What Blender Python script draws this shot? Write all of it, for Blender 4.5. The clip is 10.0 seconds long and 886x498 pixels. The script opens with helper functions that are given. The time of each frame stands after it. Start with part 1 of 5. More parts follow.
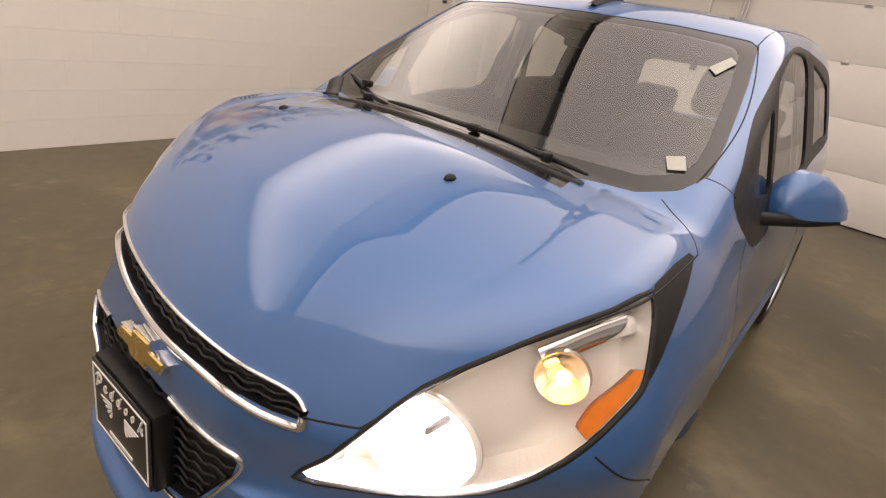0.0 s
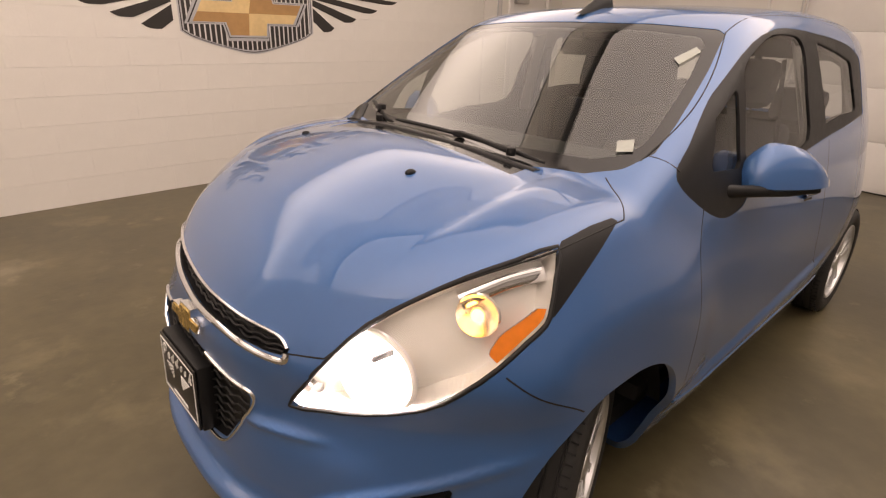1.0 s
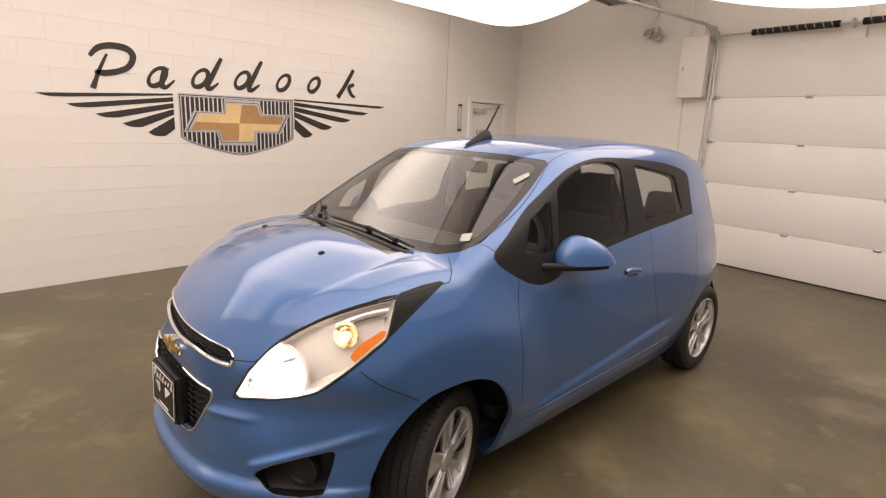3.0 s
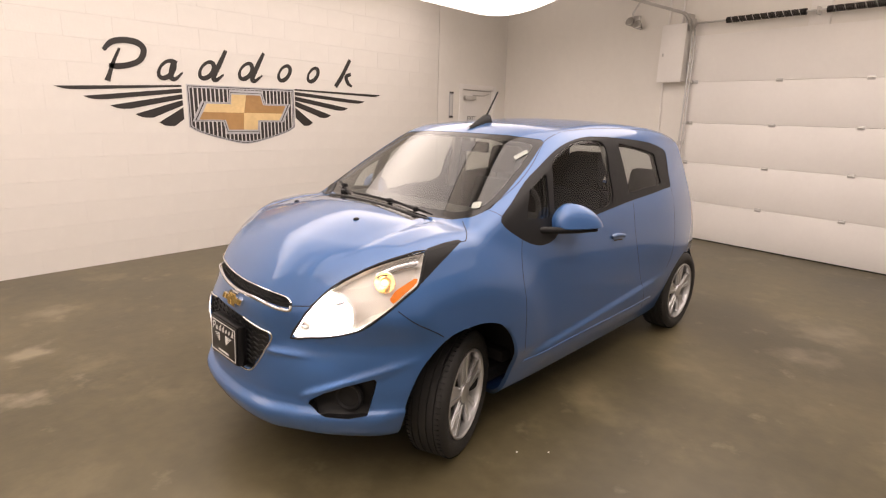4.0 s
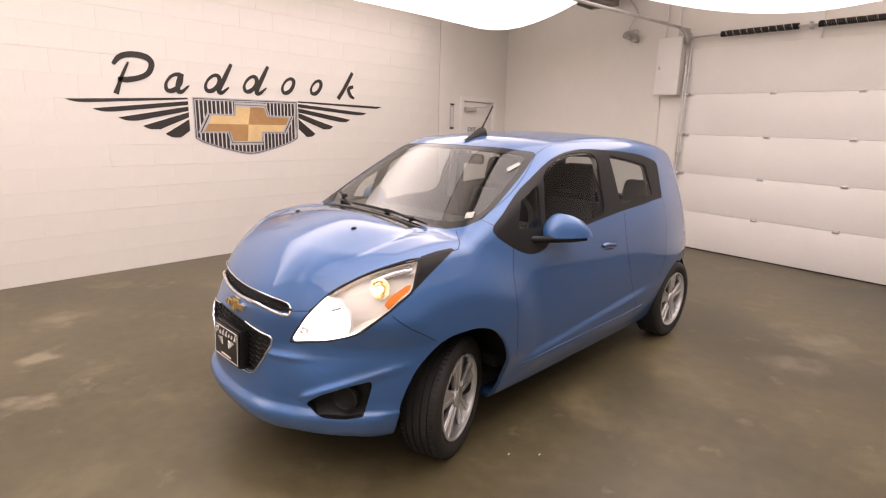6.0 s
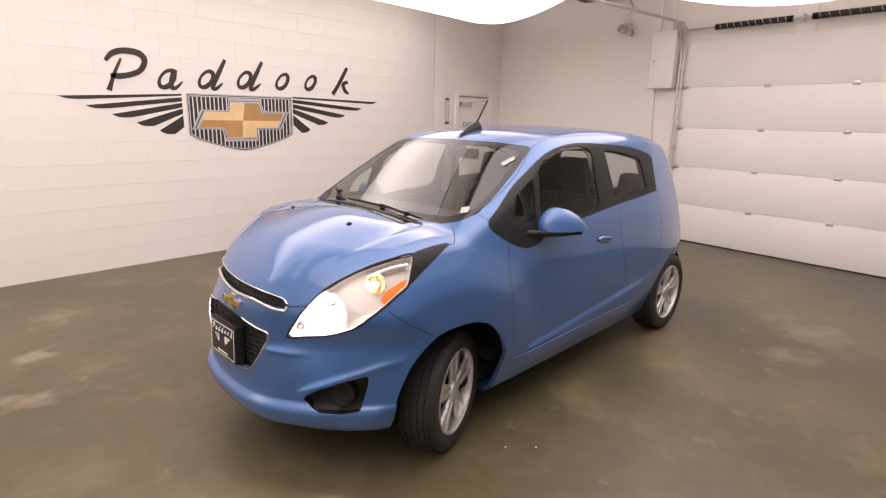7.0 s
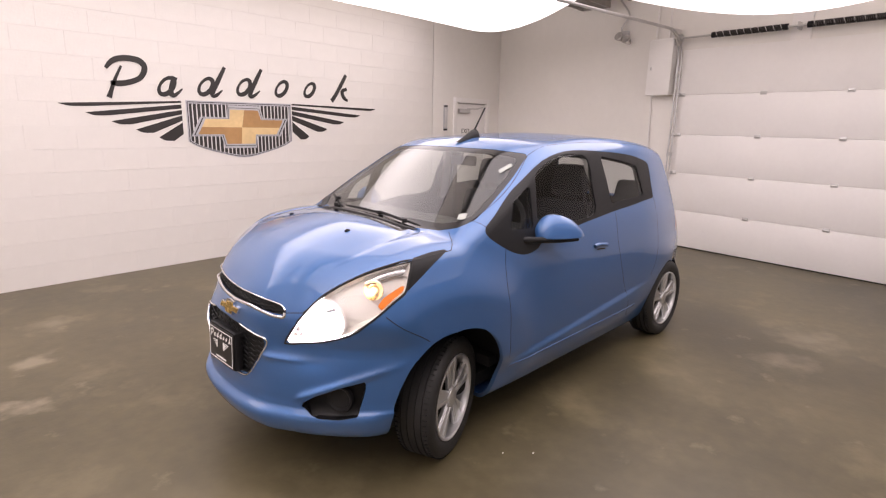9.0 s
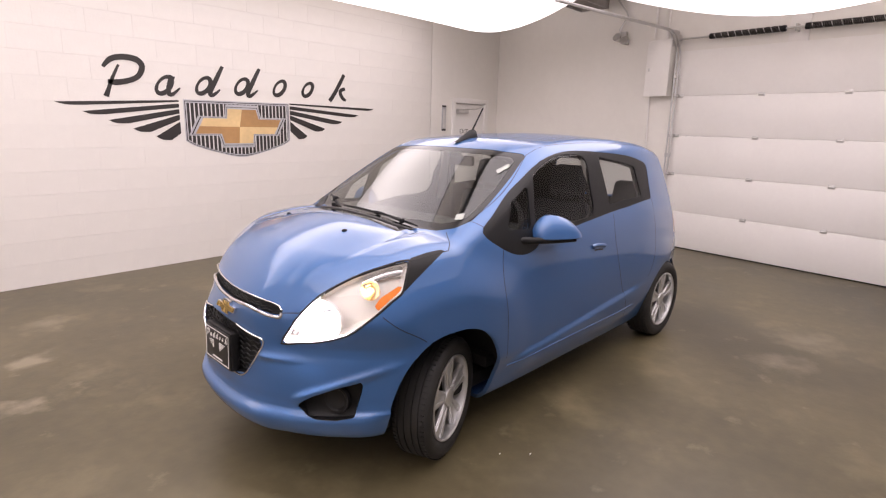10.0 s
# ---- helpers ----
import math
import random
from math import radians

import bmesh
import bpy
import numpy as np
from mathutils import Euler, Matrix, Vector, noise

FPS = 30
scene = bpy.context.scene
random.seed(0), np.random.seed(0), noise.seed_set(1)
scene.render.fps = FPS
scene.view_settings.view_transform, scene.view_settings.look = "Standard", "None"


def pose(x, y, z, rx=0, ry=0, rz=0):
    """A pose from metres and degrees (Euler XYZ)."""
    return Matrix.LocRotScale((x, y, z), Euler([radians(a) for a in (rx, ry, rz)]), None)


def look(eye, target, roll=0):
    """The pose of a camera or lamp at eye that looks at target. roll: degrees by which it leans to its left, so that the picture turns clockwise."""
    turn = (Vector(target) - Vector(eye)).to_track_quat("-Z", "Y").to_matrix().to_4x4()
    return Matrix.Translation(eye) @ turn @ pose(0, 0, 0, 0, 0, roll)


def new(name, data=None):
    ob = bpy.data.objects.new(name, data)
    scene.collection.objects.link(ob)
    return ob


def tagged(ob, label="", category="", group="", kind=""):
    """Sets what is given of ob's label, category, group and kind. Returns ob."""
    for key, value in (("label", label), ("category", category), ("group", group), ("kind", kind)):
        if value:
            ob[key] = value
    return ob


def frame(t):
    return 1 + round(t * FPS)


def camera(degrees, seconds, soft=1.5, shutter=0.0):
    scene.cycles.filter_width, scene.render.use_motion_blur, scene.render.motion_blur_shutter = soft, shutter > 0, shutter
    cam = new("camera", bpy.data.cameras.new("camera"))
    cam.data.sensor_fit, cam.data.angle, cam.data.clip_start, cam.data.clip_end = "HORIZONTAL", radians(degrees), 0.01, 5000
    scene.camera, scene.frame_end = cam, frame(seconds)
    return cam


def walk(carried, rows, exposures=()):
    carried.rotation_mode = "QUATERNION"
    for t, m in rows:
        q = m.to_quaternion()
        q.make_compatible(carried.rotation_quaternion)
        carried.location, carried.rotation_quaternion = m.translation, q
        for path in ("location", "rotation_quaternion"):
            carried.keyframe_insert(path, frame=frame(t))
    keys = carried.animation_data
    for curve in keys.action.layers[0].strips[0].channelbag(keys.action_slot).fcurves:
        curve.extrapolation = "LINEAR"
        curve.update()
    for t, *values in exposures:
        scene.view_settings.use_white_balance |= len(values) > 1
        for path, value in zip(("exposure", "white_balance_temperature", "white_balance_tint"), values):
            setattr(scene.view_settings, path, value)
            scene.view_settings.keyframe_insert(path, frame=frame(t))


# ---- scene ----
cam = camera(78.9, 10.0, soft=1.2)
PATH = [
    (0, (-1.075, -0.138, 1.340), (0.440, 0.898, 0.546), 9.30),
    (0.5, (-1.086, -0.317, 1.367), (0.314, 0.939, 0.687), 4.30),
    (1, (-1.085, -0.486, 1.367), (0.230, 0.822, 0.618), 1.80),
    (1.5, (-1.241, -0.686, 1.445), (0.019, 0.757, 0.869), 5.60),
    (2, (-1.303, -0.869, 1.489), (0.069, 0.497, 0.986), 3.33),
    (2.2, (-1.310, -0.935, 1.517), (0.089, 0.426, 1.082), 2.93),
    (3.3, (-1.408, -1.251, 1.534), (-0.006, 0.100, 1.080), 2.02),
    (3.5, (-1.505, -1.266, 1.515), (-0.125, 0.106, 1.053), 1.40),
    (4, (-1.699, -1.368, 1.512), (-0.265, -0.061, 1.025), 1.53),
    (4.5, (-1.721, -1.452, 1.532), (-0.239, -0.186, 1.083), 1.43),
    (5, (-1.730, -1.468, 1.535), (-0.263, -0.182, 1.097), 1.59),
    (5.5, (-1.741, -1.462, 1.533), (-0.305, -0.141, 1.091), 1.88),
    (7, (-1.745, -1.472, 1.531), (-0.308, -0.163, 1.061), 1.20),
    (7.5, (-1.747, -1.472, 1.533), (-0.306, -0.166, 1.069), 1.68),
    (8, (-1.752, -1.469, 1.531), (-0.313, -0.162, 1.063), 1.99),
    (8.5, (-1.747, -1.484, 1.537), (-0.298, -0.182, 1.086), 1.30),
    (9, (-1.752, -1.488, 1.537), (-0.309, -0.178, 1.089), 1.21),
    (9.5, (-1.750, -1.492, 1.540), (-0.304, -0.180, 1.105), 1.06),
    (10, (-1.746, -1.487, 1.536), (-0.298, -0.182, 1.089), 1.42),
]
EXPOSURES = [(0.0, -0.38, 7450, 21), (1.0, -0.45, 7900, 24), (2.0, -0.31, 7700, 20), (3.5, -0.13, 7300, 22), (4.5, 0.0, 7300, 22), (5.5, 0.0, 7100, 24), (7.0, 0.0, 6850, 26), (9.0, 0.0, 6550, 26), (10.0, 0.0, 6500, 26)]
walk(cam, [(t, look(eye, target, roll)) for t, eye, target, roll in PATH], EXPOSURES)

# ---- world and light ----
world = bpy.data.worlds.new("world")
world.use_nodes = True
world.node_tree.nodes["Background"].inputs[0].default_value = (0.8, 0.85, 1.0, 1)
world.node_tree.nodes["Background"].inputs[1].default_value = 0.02
scene.world = world
SHEET_GLOW = 2.5


# ---- materials ----
def nodes_of(m):
    m.use_nodes = True
    return m.node_tree.nodes, m.node_tree.links, m.node_tree.nodes["Principled BSDF"]


def plain(name, base, rough=0.5, metal=0.0, var=0.12, scale=6.0, bump=0.0, bump_scale=200.0, coat=0.0, spec=0.5, emit=None, emit_power=0.0):
    """A surface with colour variation at two scales and fine relief."""
    m = bpy.data.materials.new(name)
    n, l, b = nodes_of(m)
    tc = n.new("ShaderNodeTexCoord")
    b.inputs["Metallic"].default_value = metal
    b.inputs["Coat Weight"].default_value = coat
    b.inputs["Coat Roughness"].default_value = 0.015
    b.inputs["Coat IOR"].default_value = 1.56
    b.inputs["Specular IOR Level"].default_value = spec
    big, small = n.new("ShaderNodeTexNoise"), n.new("ShaderNodeTexNoise")
    big.inputs["Scale"].default_value, small.inputs["Scale"].default_value = scale, scale * 14
    big.inputs["Detail"].default_value = small.inputs["Detail"].default_value = 4
    l.new(tc.outputs["Object"], big.inputs["Vector"])
    l.new(tc.outputs["Object"], small.inputs["Vector"])
    add = n.new("ShaderNodeMath")
    add.operation = "MULTIPLY_ADD"
    add.inputs[1].default_value = 0.35
    l.new(small.outputs["Fac"], add.inputs[0])
    l.new(big.outputs["Fac"], add.inputs[2])
    ramp = n.new("ShaderNodeMapRange")
    ramp.inputs["From Min"].default_value, ramp.inputs["From Max"].default_value = 0.35, 1.0
    ramp.inputs["To Min"].default_value, ramp.inputs["To Max"].default_value = 1 - var, 1 + var
    l.new(add.outputs[0], ramp.inputs["Value"])
    mul = n.new("ShaderNodeMix")
    mul.data_type, mul.blend_type = "RGBA", "MULTIPLY"
    mul.inputs[0].default_value = 1
    mul.inputs[6].default_value = (*base, 1)
    comb = n.new("ShaderNodeCombineColor")
    for k in range(3):
        l.new(ramp.outputs[0], comb.inputs[k])
    l.new(comb.outputs[0], mul.inputs[7])
    l.new(mul.outputs[2], b.inputs["Base Color"])
    rr = n.new("ShaderNodeMapRange")
    rr.inputs["To Min"].default_value, rr.inputs["To Max"].default_value = max(rough - 0.06, 0.02), min(rough + 0.08, 1)
    l.new(big.outputs["Fac"], rr.inputs["Value"])
    l.new(rr.outputs[0], b.inputs["Roughness"])
    if bump:
        fine, bp = n.new("ShaderNodeTexNoise"), n.new("ShaderNodeBump")
        fine.inputs["Scale"].default_value, fine.inputs["Detail"].default_value = bump_scale, 3
        bp.inputs["Strength"].default_value, bp.inputs["Distance"].default_value = bump, 0.01
        l.new(tc.outputs["Object"], fine.inputs["Vector"])
        l.new(fine.outputs["Fac"], bp.inputs["Height"])
        l.new(bp.outputs[0], b.inputs["Normal"])
    if emit:
        b.inputs["Emission Color"].default_value, b.inputs["Emission Strength"].default_value = (*emit, 1), emit_power
    return m


def glass(name, tint, rough=0.0, edge=0.9, base=0.045):
    """A thin pane: tinted see-through with a gloss that grows towards grazing."""
    m = bpy.data.materials.new(name)
    n, l, b = nodes_of(m)
    n.remove(b)
    tr, gl, lw, pw, mr, mix = (n.new("ShaderNode" + k) for k in ("BsdfTransparent", "BsdfGlossy", "LayerWeight", "Math", "MapRange", "MixShader"))
    tr.inputs[0].default_value = (*tint, 1)
    gl.inputs["Roughness"].default_value = rough
    lw.inputs[0].default_value = 0.5
    pw.operation = "POWER"
    pw.inputs[1].default_value = 4.0
    mr.inputs["To Min"].default_value, mr.inputs["To Max"].default_value = base, edge
    l.new(lw.outputs["Facing"], pw.inputs[0])
    l.new(pw.outputs[0], mr.inputs["Value"])
    l.new(mr.outputs[0], mix.inputs[0])
    l.new(tr.outputs[0], mix.inputs[1])
    l.new(gl.outputs[0], mix.inputs[2])
    l.new(mix.outputs[0], n["Material Output"].inputs[0])
    return m


M_WALL = plain("painted_block", (0.76, 0.735, 0.695), 0.5, var=0.05, scale=0.7, bump=0.12, bump_scale=60)
M_JOINT = plain("painted_joint", (0.76, 0.735, 0.695), 0.6, var=0.05, scale=2)
M_PLASTER = plain("smooth_wall_paint", (0.81, 0.785, 0.745), 0.5, var=0.05, scale=0.8, bump=0.05, bump_scale=90)


def concrete():
    """Sealed brown-grey concrete: broad stains, trowel marks, pale worn spots and fine grit."""
    m = plain("sealed_concrete", (0.1, 0.082, 0.045), 0.36, var=0.5, scale=0.8, bump=0.05, bump_scale=35, spec=0.4)
    n, l, b = nodes_of(m)
    tc = [q for q in n if q.type == "TEX_COORD"][0]
    old = b.inputs["Base Color"].links[0].from_socket
    for scale, lo, hi, col, amount, det in ((1.7, 0.56, 0.72, (0.2, 0.165, 0.095), 0.75, 6), (0.55, 0.5, 0.7, (0.055, 0.046, 0.026), 0.75, 5), (4.2, 0.62, 0.74, (0.3, 0.255, 0.17), 0.4, 8)):
        no, mr, mix = n.new("ShaderNodeTexNoise"), n.new("ShaderNodeMapRange"), n.new("ShaderNodeMix")
        no.inputs["Scale"].default_value, no.inputs["Detail"].default_value, no.inputs["Roughness"].default_value = scale, det, 0.62
        mr.inputs["From Min"].default_value, mr.inputs["From Max"].default_value, mr.inputs["To Max"].default_value = lo, hi, amount
        mix.data_type = "RGBA"
        mix.inputs[7].default_value = (*col, 1)
        l.new(tc.outputs["Object"], no.inputs["Vector"])
        l.new(no.outputs["Fac"], mr.inputs["Value"])
        l.new(mr.outputs[0], mix.inputs[0])
        l.new(old, mix.inputs[6])
        old = mix.outputs[2]
    # worn spots of their own shape
    for x, y, r, amount in ((-1.15, 2.6, 0.15, 0.5), (-1.3, 1.95, 0.12, 0.45), (3.0, -1.0, 0.3, 0.35), (2.4, -0.9, 0.22, 0.3), (-0.9, 3.3, 0.2, 0.4)):
        sub, ln, mr, mix, no, ad = (n.new("ShaderNode" + q) for q in ("VectorMath", "VectorMath", "MapRange", "Mix", "TexNoise", "Math"))
        sub.operation, ln.operation, ad.operation = "SUBTRACT", "LENGTH", "MULTIPLY_ADD"
        sub.inputs[1].default_value = (x, y, 0)
        no.inputs["Scale"].default_value, no.inputs["Detail"].default_value = 6, 6
        ad.inputs[1].default_value, mr.inputs["From Min"].default_value, mr.inputs["From Max"].default_value = 0.55, r + 0.27, 0.27 + 0.1 * r
        mr.inputs["To Max"].default_value = amount
        mix.data_type = "RGBA"
        mix.inputs[7].default_value = (0.33, 0.28, 0.2, 1)
        l.new(tc.outputs["Object"], sub.inputs[0])
        l.new(sub.outputs[0], ln.inputs[0])
        l.new(tc.outputs["Object"], no.inputs["Vector"])
        l.new(no.outputs["Fac"], ad.inputs[0])
        l.new(ln.outputs["Value"], ad.inputs[2])
        l.new(ad.outputs[0], mr.inputs["Value"])
        l.new(mr.outputs[0], mix.inputs[0])
        l.new(old, mix.inputs[6])
        old = mix.outputs[2]
    l.new(old, b.inputs["Base Color"])
    return m


M_FLOOR = concrete()
M_CEIL = plain("roof_deck", (0.52, 0.5, 0.47), 0.8, var=0.2, scale=1)
M_DOOR = plain("door_enamel", (0.83, 0.81, 0.79), 0.4, var=0.04, scale=1.5)
M_STEEL = plain("galvanised_steel", (0.58, 0.57, 0.56), 0.4, 0.7, var=0.15, scale=12)
M_BLACK = plain("black_paint", (0.02, 0.018, 0.017), 0.4, var=0.15, scale=8)
M_PAINT = plain("blue_metallic_paint", (0.036, 0.126, 0.33), 0.4, 0.2, var=0.03, scale=900, coat=1.0, spec=0.3)
M_TRIM = plain("black_plastic", (0.012, 0.012, 0.013), 0.45, var=0.1, scale=30, bump=0.05, bump_scale=600, spec=0.25)
M_CABIN = plain("dark_cabin_trim", (0.017, 0.016, 0.017), 0.7, var=0.15, scale=20, spec=0.25)
M_RUBBER = plain("tyre_rubber", (0.02, 0.0195, 0.0195), 0.62, var=0.15, scale=25, bump=0.1, bump_scale=300)
M_CHROME = plain("chrome", (0.8, 0.8, 0.82), 0.12, 1.0, var=0.03, scale=10)
M_ALLOY = plain("silver_alloy", (0.68, 0.68, 0.69), 0.3, 0.78, var=0.06, scale=12)
M_GLASS = glass("window_glass", (0.76, 0.78, 0.78), base=0.02)
M_STICKER = plain("pale_sticker", (0.36, 0.38, 0.35), 0.5, var=0.15, scale=60)
# for the unseen south wall, its grey chosen to darken the car's side
M_BACK = plain("unseen_wall_grey", (0.5, 0.485, 0.46), 0.6, var=0.08, scale=0.8)
M_SCREEN = glass("windscreen_glass", (0.8, 0.84, 0.81), base=0.115, edge=0.95)
M_FRIT = plain("black_glass_border", (0.012, 0.012, 0.013), 0.08, var=0.1, scale=30)
M_PILLAR = plain("grey_pillar_trim", (0.34, 0.33, 0.31), 0.7, var=0.1, scale=12)
M_CLEAR = glass("clear_lens", (0.96, 0.96, 0.96))
# flat black that stands for shade in gaps and cuts, also used underneath
M_GAP = plain("shadow_black", (0.008, 0.008, 0.009), 0.7, var=0.1, scale=20)
M_GRILLE = plain("grille_black", (0.012, 0.012, 0.013), 0.55, var=0.1, scale=40)
M_RED = plain("red_lens", (0.3, 0.03, 0.03), 0.15, var=0.05, scale=20, coat=0.6)
M_AMBER = plain("amber_lens", (0.85, 0.22, 0.02), 0.2, var=0.1, scale=60, coat=0.6)
M_HOUSING = plain("silver_housing", (0.86, 0.84, 0.8), 0.36, 0.3, var=0.03, scale=6)
M_BOWL = plain("mirror_bowl", (0.9, 0.9, 0.92), 0.3, 0.8, var=0.05, scale=40)
M_BOWL_AMBER = plain("amber_bowl", (0.88, 0.85, 0.78), 0.2, 0.9, var=0.1, scale=50)
M_BULB = plain("white_bulb", (1, 1, 1), 0.5, var=0.0, emit=(1.0, 0.95, 0.93), emit_power=2400)
M_BULB_AMBER = plain("amber_bulb", (1, 0.5, 0.1), 0.5, var=0.0, emit=(1.0, 0.5, 0.1), emit_power=15)
M_GOLD = plain("gold_badge", (0.62, 0.42, 0.14), 0.25, 0.8, var=0.12, scale=40)
M_WHITE = plain("white_print", (0.78, 0.78, 0.76), 0.5, var=0.05, scale=30)
M_DASH = plain("dash_plastic", (0.03, 0.03, 0.03), 0.55, var=0.12, scale=30)
M_SEAT = plain("seat_cloth", (0.026, 0.027, 0.033), 0.85, spec=0.2, var=0.2, scale=25)


# ---- geometry helpers ----
def mesh_object(name, verts, faces, material, smooth=False, normals=None):
    me = bpy.data.meshes.new(name)
    me.from_pydata([tuple(p) for p in verts], [], [tuple(f) for f in faces])
    me.materials.append(material)
    if smooth or normals is not None:
        me.polygons.foreach_set("use_smooth", [True] * len(me.polygons))
    if normals is not None:
        me.normals_split_custom_set_from_vertices([tuple(p) for p in normals])
    me.update()
    return new(name, me)


def under(ob, parent, label=""):
    ob.parent = parent
    return tagged(ob, label) if label else ob


def from_bm(name, bm, material, smooth=True, sharp=35):
    me = bpy.data.meshes.new(name)
    bmesh.ops.recalc_face_normals(bm, faces=bm.faces)
    if smooth:
        for f in bm.faces:
            f.smooth = True
        for e in bm.edges:
            if len(e.link_faces) == 2 and e.calc_face_angle(0) > radians(sharp):
                e.smooth = False
    bm.to_mesh(me)
    bm.free()
    me.materials.append(material)
    return new(name, me)


def part(name, bm, material, parent, label=""):
    return under(from_bm(name, bm, material), parent, label)


def box(bm, size, at, m=None, bevel=0.0):
    """A bevelled box of that size centred at a place."""
    r = bmesh.ops.create_cube(bm, size=1, matrix=(m or Matrix()) @ Matrix.Translation(at) @ Matrix.Diagonal((*size, 1)))
    if bevel:
        es = list({e for v in r["verts"] for e in v.link_edges})
        bmesh.ops.bevel(bm, geom=es, offset=bevel, segments=2, affect="EDGES", profile=0.5)
    return bm


def cyl(bm, r, depth, m, seg=24, r2=None, bevel=0.0):
    r0 = bmesh.ops.create_cone(bm, cap_ends=True, segments=seg, radius1=r, radius2=r if r2 is None else r2, depth=depth, matrix=m)
    if bevel:
        es = list({e for v in r0["verts"] for e in v.link_edges if len(e.link_faces) == 2 and e.calc_face_angle(0) > 1})
        bmesh.ops.bevel(bm, geom=es, offset=bevel, segments=2, affect="EDGES", profile=0.5)
    return bm


def tube(bm, pts, r, seg=8):
    """A round tube along a line of points."""
    pts = [Vector(p) for p in pts]
    rings = []
    for i, p in enumerate(pts):
        d = (pts[min(i + 1, len(pts) - 1)] - pts[max(i - 1, 0)]).normalized()
        a = d.orthogonal().normalized() if not rings else (a - d * a.dot(d)).normalized()
        b = d.cross(a)
        rr = r[i] if isinstance(r, (list, tuple)) else r
        rings.append([bm.verts.new(p + rr * (math.cos(k * math.tau / seg) * a + math.sin(k * math.tau / seg) * b)) for k in range(seg)])
    for q, s in zip(rings, rings[1:]):
        for k in range(seg):
            bm.faces.new((q[k], q[(k + 1) % seg], s[(k + 1) % seg], s[k]))
    bm.faces.new(rings[0][::-1])
    bm.faces.new(rings[-1])
    return bm


def lathe(bm, profile, m, seg=48, closed=False):
    """Turns a profile of (radius, along) round the z axis of m."""
    rings = [[bm.verts.new(m @ Vector((r * math.cos(k * math.tau / seg), r * math.sin(k * math.tau / seg), h))) for k in range(seg)] for r, h in profile]
    pairs = list(zip(rings, rings[1:])) + ([(rings[-1], rings[0])] if closed else [])
    for q, s in pairs:
        for k in range(seg):
            bm.faces.new((q[k], q[(k + 1) % seg], s[(k + 1) % seg], s[k]))
    return bm


def plate(bm, outline, thick, m):
    """An extruded outline (x, y) of that thickness along z of m."""
    lo = [bm.verts.new(m @ Vector((x, y, 0))) for x, y in outline]
    hi = [bm.verts.new(m @ Vector((x, y, thick))) for x, y in outline]
    bm.faces.new(lo[::-1])
    bm.faces.new(hi)
    for k in range(len(lo)):
        j = (k + 1) % len(lo)
        bm.faces.new((lo[k], lo[j], hi[j], hi[k]))
    return bm


def curve_through(pts, per=8, closed=True):
    """A smooth line through points (Catmull-Rom)."""
    p = np.array(pts, float)
    n = len(p)
    out = []
    for i in range(n if closed else n - 1):
        a, b, c, d = (p[(i + k) % n] if closed else p[min(max(i + k, 0), n - 1)] for k in (-1, 0, 1, 2))
        for t in np.linspace(0, 1, per, endpoint=False):
            out.append(0.5 * (2 * b + (c - a) * t + (2 * a - 5 * b + 4 * c - d) * t**2 + (3 * b - a - 3 * c + d) * t**3))
    if not closed:
        out.append(p[-1])
    return np.array(out)


# ---- the room ----
WALL_Y, CORNER_X, CEIL_Z = 4.47, 6.2, 3.45
BACK_X, SOUTH_Y = -3.7, -4.8
GD = Vector((-0.13396, -0.99099, 0))  # along the garage wall, away from the corner
GM = Matrix(((GD.x, 0, -GD.y, CORNER_X), (GD.y, 0, GD.x, WALL_Y), (0, 1, 0, 0), (0, 0, 0, 1)))  # (along, up, behind)


def block(name, lo, hi, material, label, category, m=None, bevel=0.0, kind="structure"):
    bm = bmesh.new()
    size = [h - q for q, h in zip(lo, hi)]
    box(bm, size, [(h + q) / 2 for q, h in zip(lo, hi)], m, bevel)
    return tagged(from_bm(name, bm, material), label, category, kind=kind)


block("floor", (BACK_X - 0.3, SOUTH_Y - 0.3, -0.2), (CORNER_X + 0.8, WALL_Y + 0.3, 0.0), M_FLOOR, "brown sealed concrete floor with worn pale patches", "floor")
block("ceiling", (BACK_X - 0.3, SOUTH_Y - 0.3, CEIL_Z), (CORNER_X + 0.8, WALL_Y + 0.3, CEIL_Z + 0.2), M_CEIL, "plain off-white painted ceiling above the cloth sheets", "ceiling")
# added out of view, close and pale to bounce light onto the car's nose
block("wall_west", (BACK_X - 0.3, SOUTH_Y, 0), (BACK_X, WALL_Y, CEIL_Z), M_PLASTER, "unseen off-white wall set near to bounce light on the nose", "wall")
# added out of view; its grey tones down reflections in the car's side
block("wall_south", (BACK_X - 0.3, SOUTH_Y - 0.3, 0), (CORNER_X + 0.8, SOUTH_Y, CEIL_Z), M_BACK, "unseen wall, grey to darken the car's side reflections", "wall")
# logo wall: painted blocks up to the control joint, smooth wall with the exit door past it
JOINT_X, DOOR_X0, DOOR_X1, DOOR_TOP = 4.5, 5.02, 5.9, 1.95
block("wall_north", (BACK_X - 0.3, WALL_Y + 0.012, 0), (JOINT_X - 0.006, WALL_Y + 0.3, CEIL_Z), M_JOINT, "off-white painted concrete block wall with a black and gold emblem", "wall")
block("wall_north_end", (JOINT_X + 0.006, WALL_Y, 0), (DOOR_X0, WALL_Y + 0.3, CEIL_Z), M_PLASTER, "smooth off-white wall beside the exit door", "wall")
block("wall_north_corner", (DOOR_X1, WALL_Y, 0), (CORNER_X + 0.8, WALL_Y + 0.3, CEIL_Z), M_PLASTER, "smooth off-white wall between exit door and corner", "wall")
